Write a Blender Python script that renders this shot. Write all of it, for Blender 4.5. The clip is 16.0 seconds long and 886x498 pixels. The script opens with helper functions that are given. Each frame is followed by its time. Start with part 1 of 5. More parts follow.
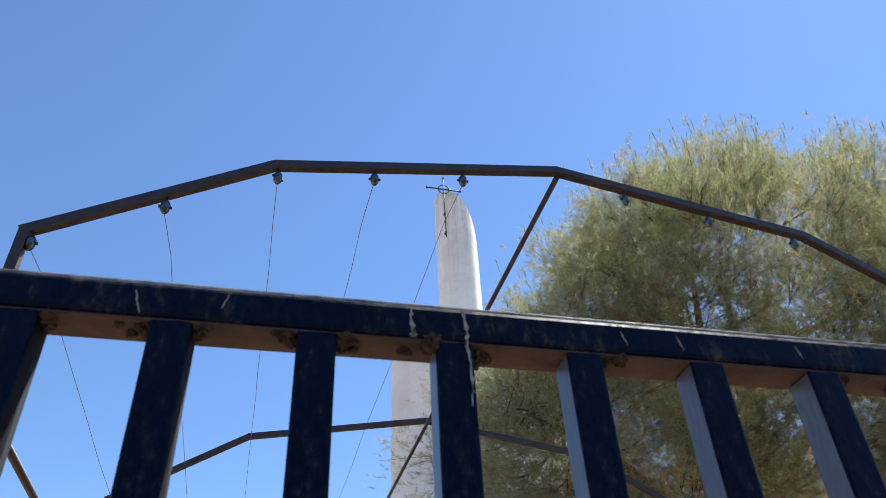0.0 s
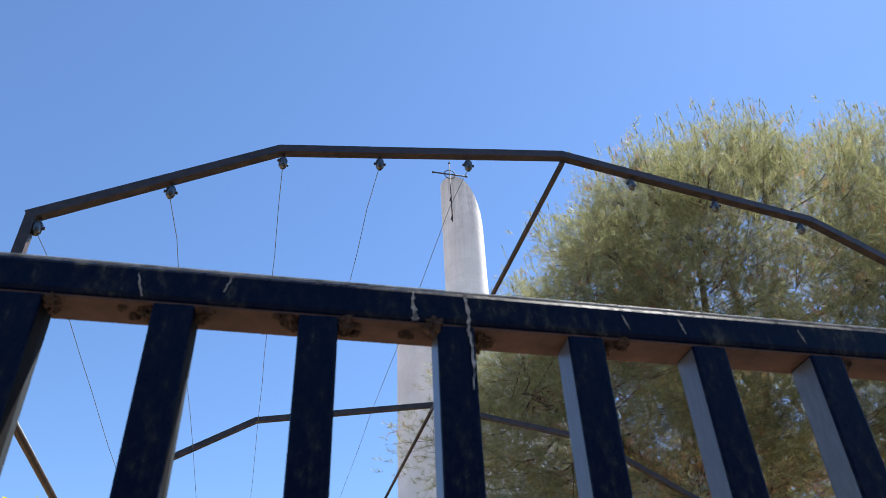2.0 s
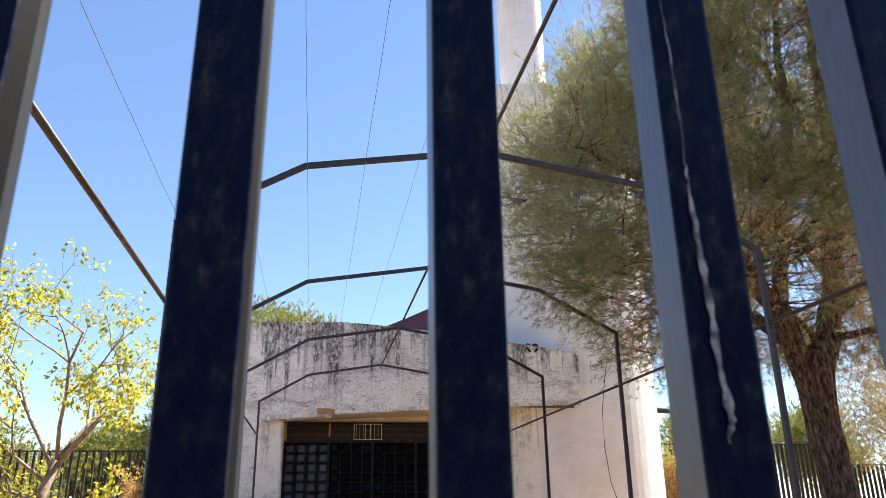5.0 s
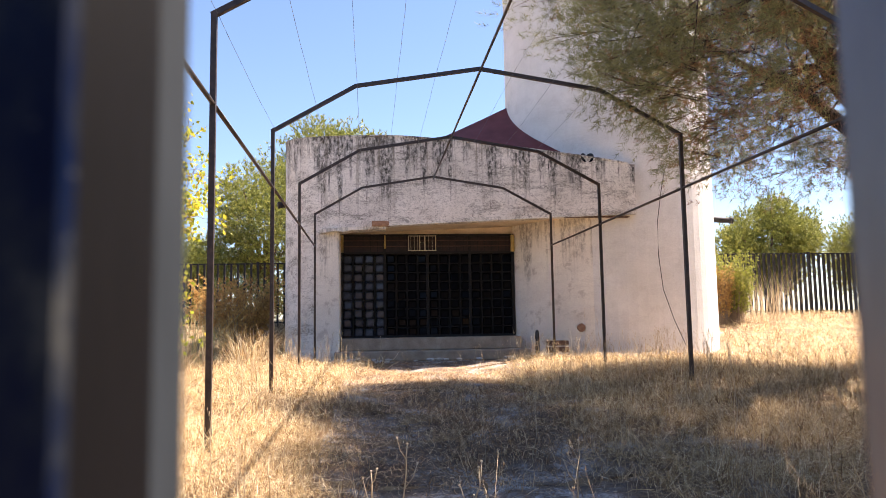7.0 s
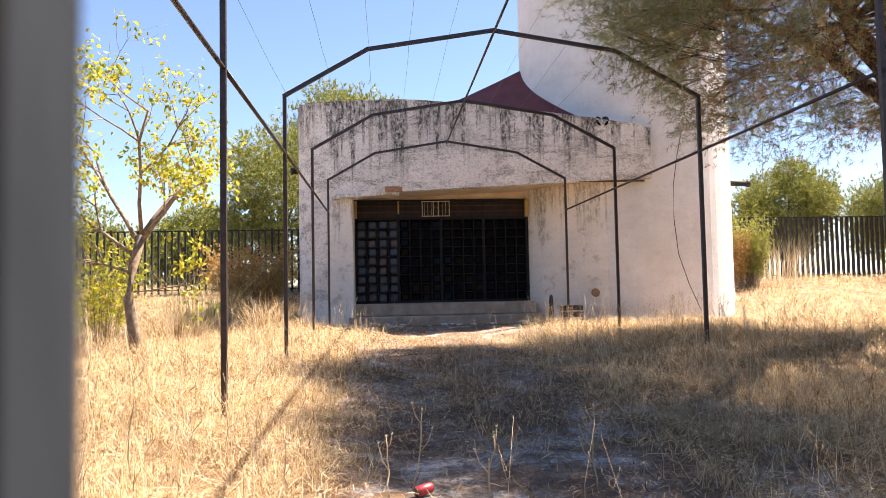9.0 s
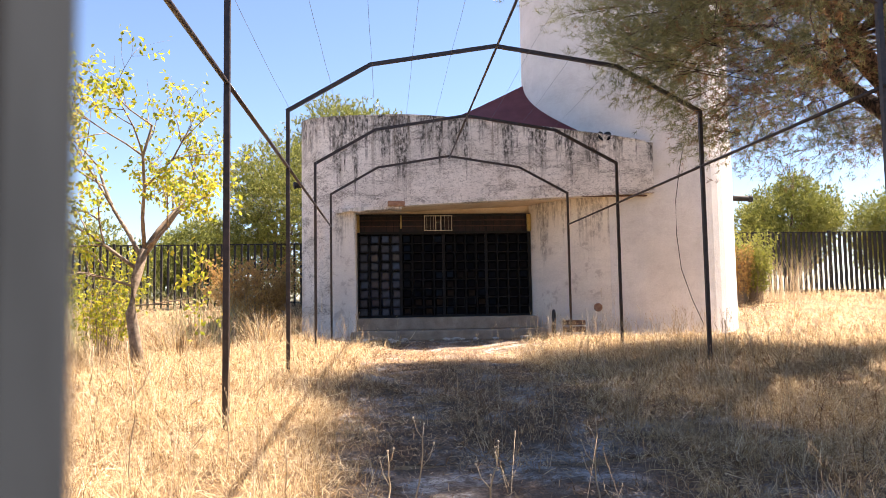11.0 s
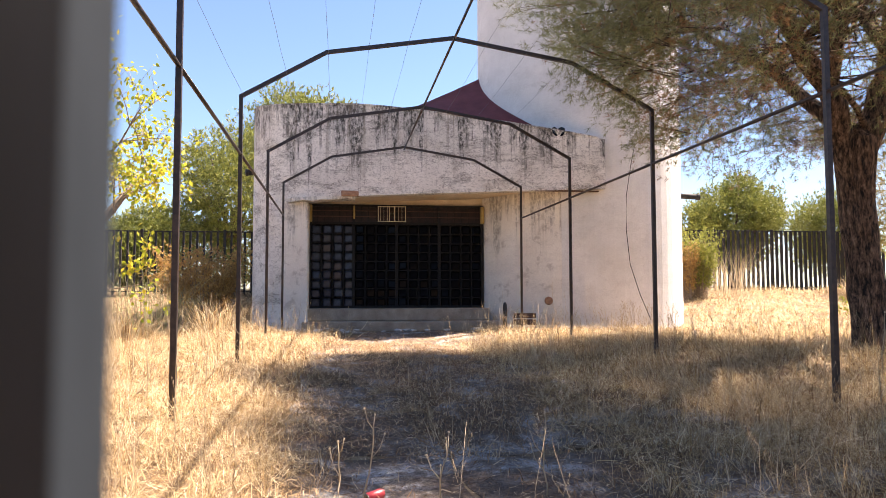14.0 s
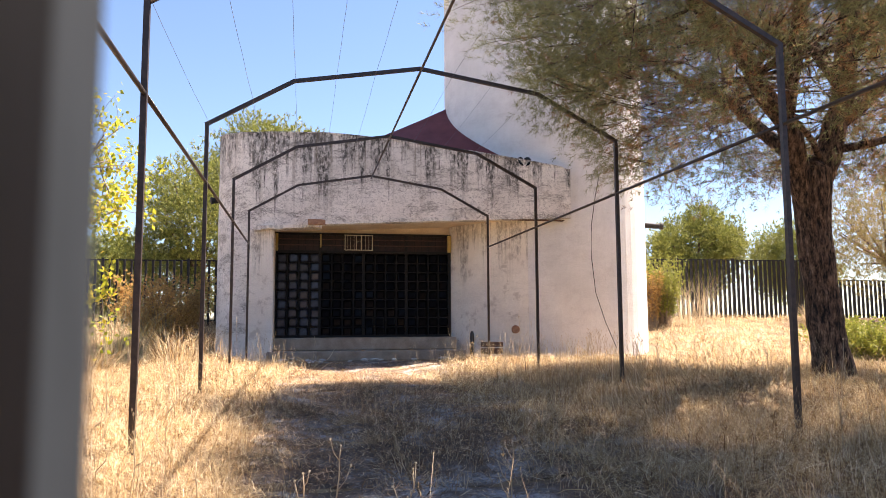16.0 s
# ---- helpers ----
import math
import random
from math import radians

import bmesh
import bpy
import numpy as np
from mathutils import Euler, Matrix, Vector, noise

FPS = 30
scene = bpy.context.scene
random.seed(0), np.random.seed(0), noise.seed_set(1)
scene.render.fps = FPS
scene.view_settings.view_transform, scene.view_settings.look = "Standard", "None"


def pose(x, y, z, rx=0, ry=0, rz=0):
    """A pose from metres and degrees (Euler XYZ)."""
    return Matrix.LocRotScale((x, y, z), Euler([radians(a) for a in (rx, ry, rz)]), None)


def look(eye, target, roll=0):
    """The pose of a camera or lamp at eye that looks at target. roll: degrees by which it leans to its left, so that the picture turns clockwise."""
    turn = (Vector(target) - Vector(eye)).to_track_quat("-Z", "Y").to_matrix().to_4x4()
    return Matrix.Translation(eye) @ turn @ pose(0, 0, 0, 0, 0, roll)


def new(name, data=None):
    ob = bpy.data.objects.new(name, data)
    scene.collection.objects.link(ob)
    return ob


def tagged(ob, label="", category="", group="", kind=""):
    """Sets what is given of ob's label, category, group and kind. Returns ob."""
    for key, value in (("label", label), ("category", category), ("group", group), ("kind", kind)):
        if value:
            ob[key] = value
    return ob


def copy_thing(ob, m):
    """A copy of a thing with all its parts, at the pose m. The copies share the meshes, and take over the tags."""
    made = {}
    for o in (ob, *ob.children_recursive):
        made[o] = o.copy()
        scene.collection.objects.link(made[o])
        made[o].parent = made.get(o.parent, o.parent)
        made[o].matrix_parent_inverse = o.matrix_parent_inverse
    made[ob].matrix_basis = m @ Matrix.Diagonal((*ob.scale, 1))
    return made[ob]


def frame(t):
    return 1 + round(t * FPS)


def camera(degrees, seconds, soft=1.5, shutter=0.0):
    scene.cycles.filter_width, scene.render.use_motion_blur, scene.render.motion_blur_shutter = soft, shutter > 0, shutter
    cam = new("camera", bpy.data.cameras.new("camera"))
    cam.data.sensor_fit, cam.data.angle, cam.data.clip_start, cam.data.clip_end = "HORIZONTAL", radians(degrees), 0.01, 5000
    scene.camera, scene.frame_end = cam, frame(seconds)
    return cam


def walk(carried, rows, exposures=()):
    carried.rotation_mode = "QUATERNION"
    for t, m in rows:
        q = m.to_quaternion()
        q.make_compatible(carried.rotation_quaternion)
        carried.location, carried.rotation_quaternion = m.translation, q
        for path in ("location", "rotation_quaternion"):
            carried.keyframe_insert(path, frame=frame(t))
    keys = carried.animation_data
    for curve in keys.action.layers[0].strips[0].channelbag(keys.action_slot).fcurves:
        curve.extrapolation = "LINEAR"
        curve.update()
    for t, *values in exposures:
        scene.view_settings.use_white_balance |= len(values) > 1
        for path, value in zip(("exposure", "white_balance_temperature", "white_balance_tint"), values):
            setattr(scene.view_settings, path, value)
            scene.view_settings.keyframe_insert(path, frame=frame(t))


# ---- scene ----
cam = camera(61.7, 16.0, 0.8)
PATH = [
    (0, (-0.076, 0.255, 0.974), (0.355, 1.779, 2.195), -3.2),
    (0.5, (-0.072, 0.255, 0.972), (0.357, 1.787, 2.184), -3.1),
    (1, (-0.075, 0.264, 0.972), (0.351, 1.802, 2.178), -3.0),
    (1.5, (-0.078, 0.265, 0.971), (0.345, 1.809, 2.17), -2.8),
    (2, (-0.071, 0.255, 0.973), (0.348, 1.807, 2.163), -2.8),
    (2.5, (-0.062, 0.252, 0.969), (0.349, 1.822, 2.137), -2.6),
    (3, (-0.047, 0.278, 0.958), (0.353, 1.881, 2.086), -2.4),
    (3.5, (-0.026, 0.318, 0.945), (0.351, 1.974, 2.002), -2.1),
    (4, (0.0057, 0.3507, 0.922), (0.3529, 2.0747, 1.8722), -1.6),
    (4.5, (0.0272, 0.3974, 0.889), (0.3691, 2.1864, 1.7125), -1.2),
    (5, (0.0332, 0.5201, 0.82), (0.3538, 2.3791, 1.4885), -0.8),
    (5.2, (0.0338, 0.5745, 0.799), (0.3454, 2.4545, 1.4083), -0.7),
    (7.3, (0.0194, 0.857, 0.712), (0.2004, 2.843, 0.870), -0.9),
    (7.5, (0.0184, 0.865, 0.713), (0.1924, 2.853, 0.850), -0.9),
    (8, (0.0224, 0.864, 0.714), (0.1874, 2.855, 0.819), -1.1),
    (8.5, (0.0304, 0.862, 0.714), (0.1944, 2.853, 0.810), -1.1),
    (9, (0.0234, 0.878, 0.714), (0.1824, 2.869, 0.820), -1.1),
    (9.5, (0.0244, 0.877, 0.714), (0.1744, 2.867, 0.836), -1.0),
    (12, (0.0264, 0.873, 0.713), (0.1884, 2.862, 0.860), -0.8),
    (12.5, (0.0294, 0.863, 0.713), (0.2064, 2.851, 0.849), -0.6),
    (13, (0.0224, 0.871, 0.714), (0.2274, 2.857, 0.840), -0.3),
    (13.5, (0.0164, 0.870, 0.714), (0.2554, 2.852, 0.834), -0.2),
    (14, (0.0174, 0.871, 0.714), (0.2964, 2.848, 0.835), -0.1),
    (14.5, (0.0184, 0.868, 0.714), (0.3334, 2.839, 0.846), -0.1),
    (15, (0.0184, 0.867, 0.713), (0.3604, 2.831, 0.866), -0.2),
    (15.5, (0.0174, 0.869, 0.712), (0.3764, 2.828, 0.890), -0.2),
    (16, (0.0154, 0.871, 0.712), (0.3814, 2.827, 0.910), -0.3),
]
# the picture opens up as the camera tilts down from the sky
walk(cam, [(t, look(eye, aim, roll)) for t, eye, aim, roll in PATH], [(0.0, 1.70, 6050, 10), (3.0, 1.74, 6100, 10), (4.2, 1.90, 6350, 10), (5.2, 2.12, 6850, 15), (7.4, 2.10, 7200, 20), (16.0, 2.10, 7200, 20)])
cam.data.dof.use_dof, cam.data.dof.focus_distance, cam.data.dof.aperture_fstop = True, 6.0, 14.0

# ---- light ----
SUN = Vector((0.465, 0.202, 0.862)).normalized()
world = bpy.data.worlds.new("sky")
scene.world = world
world.use_nodes = True
wn = world.node_tree.nodes
sky = wn.new("ShaderNodeTexSky")
sky.sky_type = "NISHITA"
sky.sun_disc = False
sky.sun_elevation = math.asin(SUN.z)
sky.sun_rotation = math.atan2(SUN.x, SUN.y)
sky.air_density, sky.dust_density, sky.ozone_density = 1.0, 0.07, 6.0
wn["Background"].inputs["Strength"].default_value = 0.060
world.node_tree.links.new(sky.outputs["Color"], wn["Background"].inputs["Color"])
sun = new("sun", bpy.data.lights.new("sun", "SUN"))
sun.data.energy, sun.data.angle, sun.data.color = 5.0, radians(0.6), (1.0, 0.94, 0.84)
sun.matrix_world = look((0, 0, 30), Vector((0, 0, 30)) - SUN)

# ---- materials ----
def material(name, rough=0.8, metal=0.0):
    m = bpy.data.materials.new(name)
    m.use_nodes = True
    b = m.node_tree.nodes["Principled BSDF"]
    b.inputs["Roughness"].default_value, b.inputs["Metallic"].default_value = rough, metal
    return m, m.node_tree.nodes, m.node_tree.links, b


def noise_tex(n, l, scale, detail=4.0, stretch=None, coord="Object", rough=0.55):
    tc = n.new("ShaderNodeTexCoord")
    t = n.new("ShaderNodeTexNoise")
    t.inputs["Scale"].default_value, t.inputs["Detail"].default_value = scale, detail
    t.inputs["Roughness"].default_value = rough
    if stretch:
        mp = n.new("ShaderNodeMapping")
        mp.inputs["Scale"].default_value = stretch
        l.new(tc.outputs[coord], mp.inputs["Vector"])
        l.new(mp.outputs["Vector"], t.inputs["Vector"])
    else:
        l.new(tc.outputs[coord], t.inputs["Vector"])
    return t.outputs["Fac"]


def ramp(n, l, fac, stops):
    r = n.new("ShaderNodeValToRGB")
    e = r.color_ramp.elements
    while len(e) < len(stops):
        e.new(0.5)
    for k, (p, c) in enumerate(stops):
        e[k].position, e[k].color = p, (*c, 1) if len(c) == 3 else c
    l.new(fac, r.inputs["Fac"])
    return r.outputs["Color"]


def grey(v):
    return (v, v, v)


def mix(n, l, fac, a, b, mode="MIX"):
    m = n.new("ShaderNodeMix")
    m.data_type, m.blend_type = "RGBA", mode
    for sock, v in ((m.inputs["Factor"], fac), (m.inputs["A"], a), (m.inputs["B"], b)):
        if isinstance(v, bpy.types.NodeSocket):
            l.new(v, sock)
        else:
            sock.default_value = v if isinstance(v, float) else (*v, 1)
    return m.outputs["Result"]


def times(n, l, a, b, op="MULTIPLY"):
    m = n.new("ShaderNodeMath")
    m.operation, m.use_clamp = op, True
    for sock, v in ((m.inputs[0], a), (m.inputs[1], b)):
        if isinstance(v, bpy.types.NodeSocket):
            l.new(v, sock)
        else:
            sock.default_value = v
    return m.outputs["Value"]


def bump(n, l, b, fac, strength=0.4, dist=0.01):
    k = n.new("ShaderNodeBump")
    k.inputs["Strength"].default_value, k.inputs["Distance"].default_value = strength, dist
    l.new(fac, k.inputs["Height"])
    l.new(k.outputs["Normal"], b.inputs["Normal"])


def plain(name, stops, scale=6.0, rough=0.8, metal=0.0, stretch=None, relief=0.3, fine=60.0, dist=0.005):
    """Two scales of noise: broad colour through the stops, fine grain over it."""
    m, n, l, b = material(name, rough, metal)
    c = ramp(n, l, noise_tex(n, l, scale, 5, stretch), stops)
    g = noise_tex(n, l, fine, 3, stretch)
    c = mix(n, l, 0.35, c, mix(n, l, 1.0, c, ramp(n, l, g, [(0.3, grey(0.55)), (0.7, grey(1.35))]), "MULTIPLY"))
    l.new(c, b.inputs["Base Color"])
    if relief:
        bump(n, l, b, g, relief, dist)
    return m


def by_island(name, stops, rough=0.7, through_light=0.0, gloss=0.5):
    """Each joined piece takes its own colour from the stops; thin leaves let some light through."""
    m, n, l, b = material(name, rough)
    b.inputs["Specular IOR Level"].default_value = gloss
    geo = n.new("ShaderNodeNewGeometry")
    c = ramp(n, l, geo.outputs["Random Per Island"], stops)
    l.new(c, b.inputs["Base Color"])
    if through_light:
        t = n.new("ShaderNodeBsdfTranslucent")
        l.new(c, t.inputs["Color"])
        s = n.new("ShaderNodeMixShader")
        s.inputs["Fac"].default_value = through_light
        l.new(b.outputs["BSDF"], s.inputs[1])
        l.new(t.outputs["BSDF"], s.inputs[2])
        l.new(s.outputs["Shader"], n["Material Output"].inputs["Surface"])
    return m


def stucco(name, light, dark, streak=0.8, top=5.0, span=2.0, speck=0.5, flake=0.3):
    """Whitewashed render: blotches, flaked patches, specks, and black lichen streaks that run down from the parapet."""
    m, n, l, b = material(name, 0.9)
    c = ramp(n, l, noise_tex(n, l, 0.8, 7, None, "Object", 0.6), [(0.32, dark), (0.62, light)])
    worn = noise_tex(n, l, 2.6, 9, None, "Object", 0.72)
    c = mix(n, l, times(n, l, ramp(n, l, worn, [(0.56, grey(0)), (0.61, grey(1))]), flake), c, (0.42, 0.36, 0.31))
    tc = n.new("ShaderNodeTexCoord")
    sep = n.new("ShaderNodeSeparateXYZ")
    l.new(tc.outputs["Object"], sep.inputs["Vector"])
    mr = n.new("ShaderNodeMapRange")
    mr.inputs["From Min"].default_value, mr.inputs["From Max"].default_value = top - span, top
    l.new(sep.outputs["Z"], mr.inputs["Value"])
    high = mr.outputs["Result"]
    # the height at which each streak ends wanders along the wall
    run = noise_tex(n, l, 1.0, 4, (4.2, 4.2, 0.10), "Object", 0.65)
    short = ramp(n, l, run, [(0.36, grey(1)), (0.66, grey(0))])
    body = times(n, l, times(n, l, high, short, "SUBTRACT"), 4.0)
    grit = ramp(n, l, noise_tex(n, l, 16.0, 9, (1.0, 1.0, 0.45), "Object", 0.8), [(0.42, grey(0.05)), (0.57, grey(1))])
    c = mix(n, l, times(n, l, times(n, l, body, grit), streak), c, (0.030, 0.029, 0.027))
    drip = noise_tex(n, l, 1.0, 4, (6.0, 6.0, 0.2), "Object", 0.7)
    drip = times(n, l, times(n, l, ramp(n, l, drip, [(0.56, grey(0)), (0.63, grey(1))]), high), streak)
    c = mix(n, l, times(n, l, drip, 0.75), c, (0.16, 0.12, 0.075))
    fleck = ramp(n, l, noise_tex(n, l, 26.0, 10, (0.7, 0.7, 1.1), "Object", 0.85), [(0.52, grey(0)), (0.58, grey(1))])
    c = mix(n, l, times(n, l, fleck, speck), c, (0.12, 0.11, 0.10))
    # eroded beds that run along the wall, broken up by grit
    bed = noise_tex(n, l, 1.0, 8, (0.9, 0.9, 3.2), "Object", 0.72)
    bed = times(n, l, ramp(n, l, bed, [(0.50, grey(0)), (0.57, grey(1))]), ramp(n, l, noise_tex(n, l, 30.0, 8, (0.6, 0.6, 1.3), "Object", 0.8), [(0.44, grey(0)), (0.54, grey(1))]))
    c = mix(n, l, times(n, l, bed, 1.2 * speck), c, (0.15, 0.135, 0.12))
    # hair cracks
    vo = n.new("ShaderNodeTexVoronoi")
    vo.feature = "DISTANCE_TO_EDGE"
    vo.inputs["Scale"].default_value = 1.7
    wob = n.new("ShaderNodeVectorMath")
    wob.operation = "ADD"
    nz = n.new("ShaderNodeTexNoise")
    nz.inputs["Scale"].default_value, nz.inputs["Detail"].default_value = 3.0, 6.0
    l.new(tc.outputs["Object"], nz.inputs["Vector"])
    l.new(tc.outputs["Object"], wob.inputs[0])
    l.new(nz.outputs["Color"], wob.inputs[1])
    l.new(wob.outputs["Vector"], vo.inputs["Vector"])
    crack = times(n, l, ramp(n, l, vo.outputs["Distance"], [(0.0, grey(1)), (0.022, grey(0))]), ramp(n, l, worn, [(0.45, grey(0)), (0.55, grey(1))]))
    c = mix(n, l, times(n, l, crack, 1.1 * speck), c, (0.10, 0.09, 0.08))
    grain = noise_tex(n, l, 45, 4)
    c = mix(n, l, 0.3, c, mix(n, l, 1.0, c, ramp(n, l, grain, [(0.3, grey(0.6)), (0.7, grey(1.2))]), "MULTIPLY"))
    l.new(c, b.inputs["Base Color"])
    bump(n, l, b, worn, 0.5, 0.02)
    return m


def navy_paint():
    m, n, l, b = material("navy_paint", 0.38)
    b.inputs["Specular IOR Level"].default_value = 0.12
    broad = noise_tex(n, l, 9.0, 4, (1.0, 1.0, 0.5), "Object", 0.6)
    fine = noise_tex(n, l, 75.0, 8, (1.0, 1.0, 0.5), "Object", 0.75)
    dust = times(n, l, times(n, l, broad, 0.42), times(n, l, fine, 0.58), "ADD")
    c = ramp(n, l, dust, [(0.49, (0.0012, 0.0048, 0.022)), (0.545, (0.011, 0.015, 0.025)), (0.63, (0.075, 0.074, 0.064))])
    fleck = noise_tex(n, l, 420.0, 2)
    c = mix(n, l, ramp(n, l, fleck, [(0.70, grey(0)), (0.75, grey(1))]), c, (0.05, 0.055, 0.06))
    l.new(c, b.inputs["Base Color"])
    l.new(ramp(n, l, dust, [(0.4, grey(0.22)), (0.7, grey(0.65))]), b.inputs["Roughness"])
    bump(n, l, b, noise_tex(n, l, 50, 4), 0.15, 0.002)
    return m


def ground_soil():
    m, n, l, b = material("dry_soil", 0.95)
    a = noise_tex(n, l, 1.3, 8, None, "Object", 0.65)
    c = ramp(n, l, a, [(0.3, (0.115, 0.070, 0.040)), (0.5, (0.21, 0.138, 0.075)), (0.7, (0.35, 0.245, 0.130))])
    g = noise_tex(n, l, 28, 6, None, "Object", 0.7)
    c = mix(n, l, 0.6, c, mix(n, l, 1.0, c, ramp(n, l, g, [(0.3, grey(0.4)), (0.7, grey(1.5))]), "MULTIPLY"))
    l.new(c, b.inputs["Base Color"])
    bump(n, l, b, g, 0.7, 0.03)
    return m


def old_concrete():
    m, n, l, b = material("old_concrete", 0.9)
    a = noise_tex(n, l, 1.9, 9, None, "Object", 0.7)
    c = ramp(n, l, a, [(0.46, (0.15, 0.095, 0.058)), (0.53, (0.24, 0.19, 0.15)), (0.60, (0.40, 0.385, 0.365))])
    g = noise_tex(n, l, 22, 9, None, "Object", 0.8)
    c = mix(n, l, 0.75, c, mix(n, l, 1.0, c, ramp(n, l, g, [(0.38, grey(0.25)), (0.50, grey(0.9)), (0.64, grey(1.6))]), "MULTIPLY"))
    chip = noise_tex(n, l, 90, 4, None, "Object", 0.8)
    c = mix(n, l, ramp(n, l, chip, [(0.54, grey(0)), (0.58, grey(1))]), c, (0.07, 0.048, 0.035))
    l.new(c, b.inputs["Base Color"])
    bump(n, l, b, g, 1.0, 0.025)
    return m


def bark():
    m, n, l, b = material("pine_bark", 0.95)
    f = noise_tex(n, l, 1.0, 8, (22.0, 22.0, 6.0), "Object", 0.72)
    c = ramp(n, l, f, [(0.40, (0.018, 0.013, 0.011)), (0.47, (0.11, 0.068, 0.047)), (0.56, (0.27, 0.165, 0.11)), (0.66, (0.45, 0.32, 0.23))])
    g = noise_tex(n, l, 70, 5, (1.0, 1.0, 0.4), "Object", 0.7)
    c = mix(n, l, 0.6, c, mix(n, l, 1.0, c, ramp(n, l, g, [(0.35, grey(0.45)), (0.65, grey(1.4))]), "MULTIPLY"))
    l.new(c, b.inputs["Base Color"])
    bump(n, l, b, f, 1.0, 0.08)
    return m


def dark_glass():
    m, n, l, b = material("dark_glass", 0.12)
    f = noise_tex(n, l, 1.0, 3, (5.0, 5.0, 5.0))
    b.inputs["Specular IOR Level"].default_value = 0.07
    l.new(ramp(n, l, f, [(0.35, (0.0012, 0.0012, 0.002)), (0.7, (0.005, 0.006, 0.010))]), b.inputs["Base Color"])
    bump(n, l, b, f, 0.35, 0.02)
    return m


PAINT = navy_paint()
# bar sides: sunlight, skylight and shade are put into three paint colours
SUN_SIDE = plain("sunlit_grey_blue_paint", [(0.3, (0.019, 0.024, 0.030)), (0.7, (0.032, 0.037, 0.043))], 9.0, 0.75, 0, (1, 1, 0.3), 0.15, 120.0, 0.002)
SUN_SIDE.node_tree.nodes["Principled BSDF"].inputs["Specular IOR Level"].default_value = 0.06
SKY_SIDE = plain("sky_lit_blue_grey_paint", [(0.3, (0.070, 0.080, 0.105)), (0.7, (0.105, 0.115, 0.14))], 14.0, 0.35, 0, (1, 1, 0.3), 0.15, 160.0, 0.002)
SHADE_SIDE = plain("shaded_near_black_paint", [(0.3, (0.0012, 0.0014, 0.0026)), (0.7, (0.0045, 0.0036, 0.0036))], 7.0, 0.6, 0, (1, 1, 0.4), 0.15, 120.0, 0.002)
SHADE_SIDE.node_tree.nodes["Principled BSDF"].inputs["Specular IOR Level"].default_value = 0.08
FACADE = stucco("stained_stucco", (0.88, 0.84, 0.79), (0.64, 0.605, 0.56), 1.0, 5.15, 2.3, 0.6, 0.4)
WALL = stucco("white_stucco", (0.89, 0.85, 0.78), (0.80, 0.75, 0.68), 0.55, 3.6, 2.2, 0.10, 0.45)
TOWER = stucco("tower_stucco", (0.84, 0.82, 0.80), (0.70, 0.69, 0.67), 0.25, 21.0, 9.0, 0.08, 0.10)
SOFFIT = plain("soffit_plaster", [(0.3, (0.60, 0.48, 0.34)), (0.7, (0.76, 0.66, 0.52))], 2.5, 0.9)
BRICK = plain("bare_brick", [(0.3, (0.25, 0.12, 0.07)), (0.7, (0.45, 0.26, 0.16))], 12, 0.9)
ROOF = plain("oxide_red_roof", [(0.3, (0.13, 0.026, 0.028)), (0.7, (0.19, 0.045, 0.045))], 3.0, 0.8)
STEP = plain("worn_step", [(0.3, (0.24, 0.19, 0.15)), (0.7, (0.40, 0.34, 0.27))], 4.0, 0.9)
TUBE = plain("weathered_brown_steel", [(0.3, (0.020, 0.014, 0.012)), (0.7, (0.060, 0.040, 0.032))], 8.0, 0.45, 0.0, (3, 3, 3))
BLACK = plain("black_iron", [(0.3, (0.010, 0.010, 0.010)), (0.7, (0.028, 0.025, 0.024))], 9.0, 0.75)
WIRE = plain("steel_wire", [(0.3, grey(0.10)), (0.7, grey(0.22))], 30.0, 0.5, 0.6, None, 0)
DOORIRON = plain("dark_iron", [(0.3, (0.004, 0.004, 0.005)), (0.7, (0.010, 0.009, 0.009))], 9.0, 0.75)
GALV = plain("galvanised_steel", [(0.3, grey(0.04)), (0.7, grey(0.20))], 40.0, 0.3, 0.95)
GLASS = dark_glass()
SMOKED = plain("dark_red_brown_glass", [(0.35, (0.006, 0.003, 0.003)), (0.65, (0.034, 0.012, 0.008))], 6.0, 0.5)
# sky reflected in the left door panes is put into this blue
PANE = plain("sky_reflection_glass", [(0.3, (0.010, 0.015, 0.028)), (0.7, (0.045, 0.058, 0.088))], 9.0, 0.3, 0, None, 0.4, 30.0, 0.01)
YELLOW = plain("ochre_frame", [(0.3, (0.33, 0.22, 0.06)), (0.7, (0.48, 0.36, 0.13))], 8.0, 0.6)
CREAM = plain("cream_metal", [(0.3, (0.62, 0.55, 0.38)), (0.7, (0.74, 0.68, 0.52))], 8.0, 0.5)
SOIL = ground_soil()
CONCRETE = old_concrete()
BARK = bark()
TWIG = plain("grey_twig", [(0.3, (0.13, 0.092, 0.064)), (0.7, (0.32, 0.25, 0.185))], 20.0, 0.9)
NEEDLE = by_island("pine_needles", [(0.0, (0.115, 0.123, 0.055)), (0.5, (0.235, 0.238, 0.104)), (1.0, (0.41, 0.39, 0.195))], 0.6, 0.45, 0.25)
DEAD = by_island("dead_needles", [(0.0, (0.24, 0.12, 0.06)), (1.0, (0.46, 0.27, 0.14))], 0.8, 0.5, 0.2)
FARPINE = by_island("far_pine_foliage", [(0.0, (0.11, 0.13, 0.038)), (0.5, (0.24, 0.26, 0.066)), (1.0, (0.41, 0.41, 0.11))], 0.6, 0.2, 0.15)
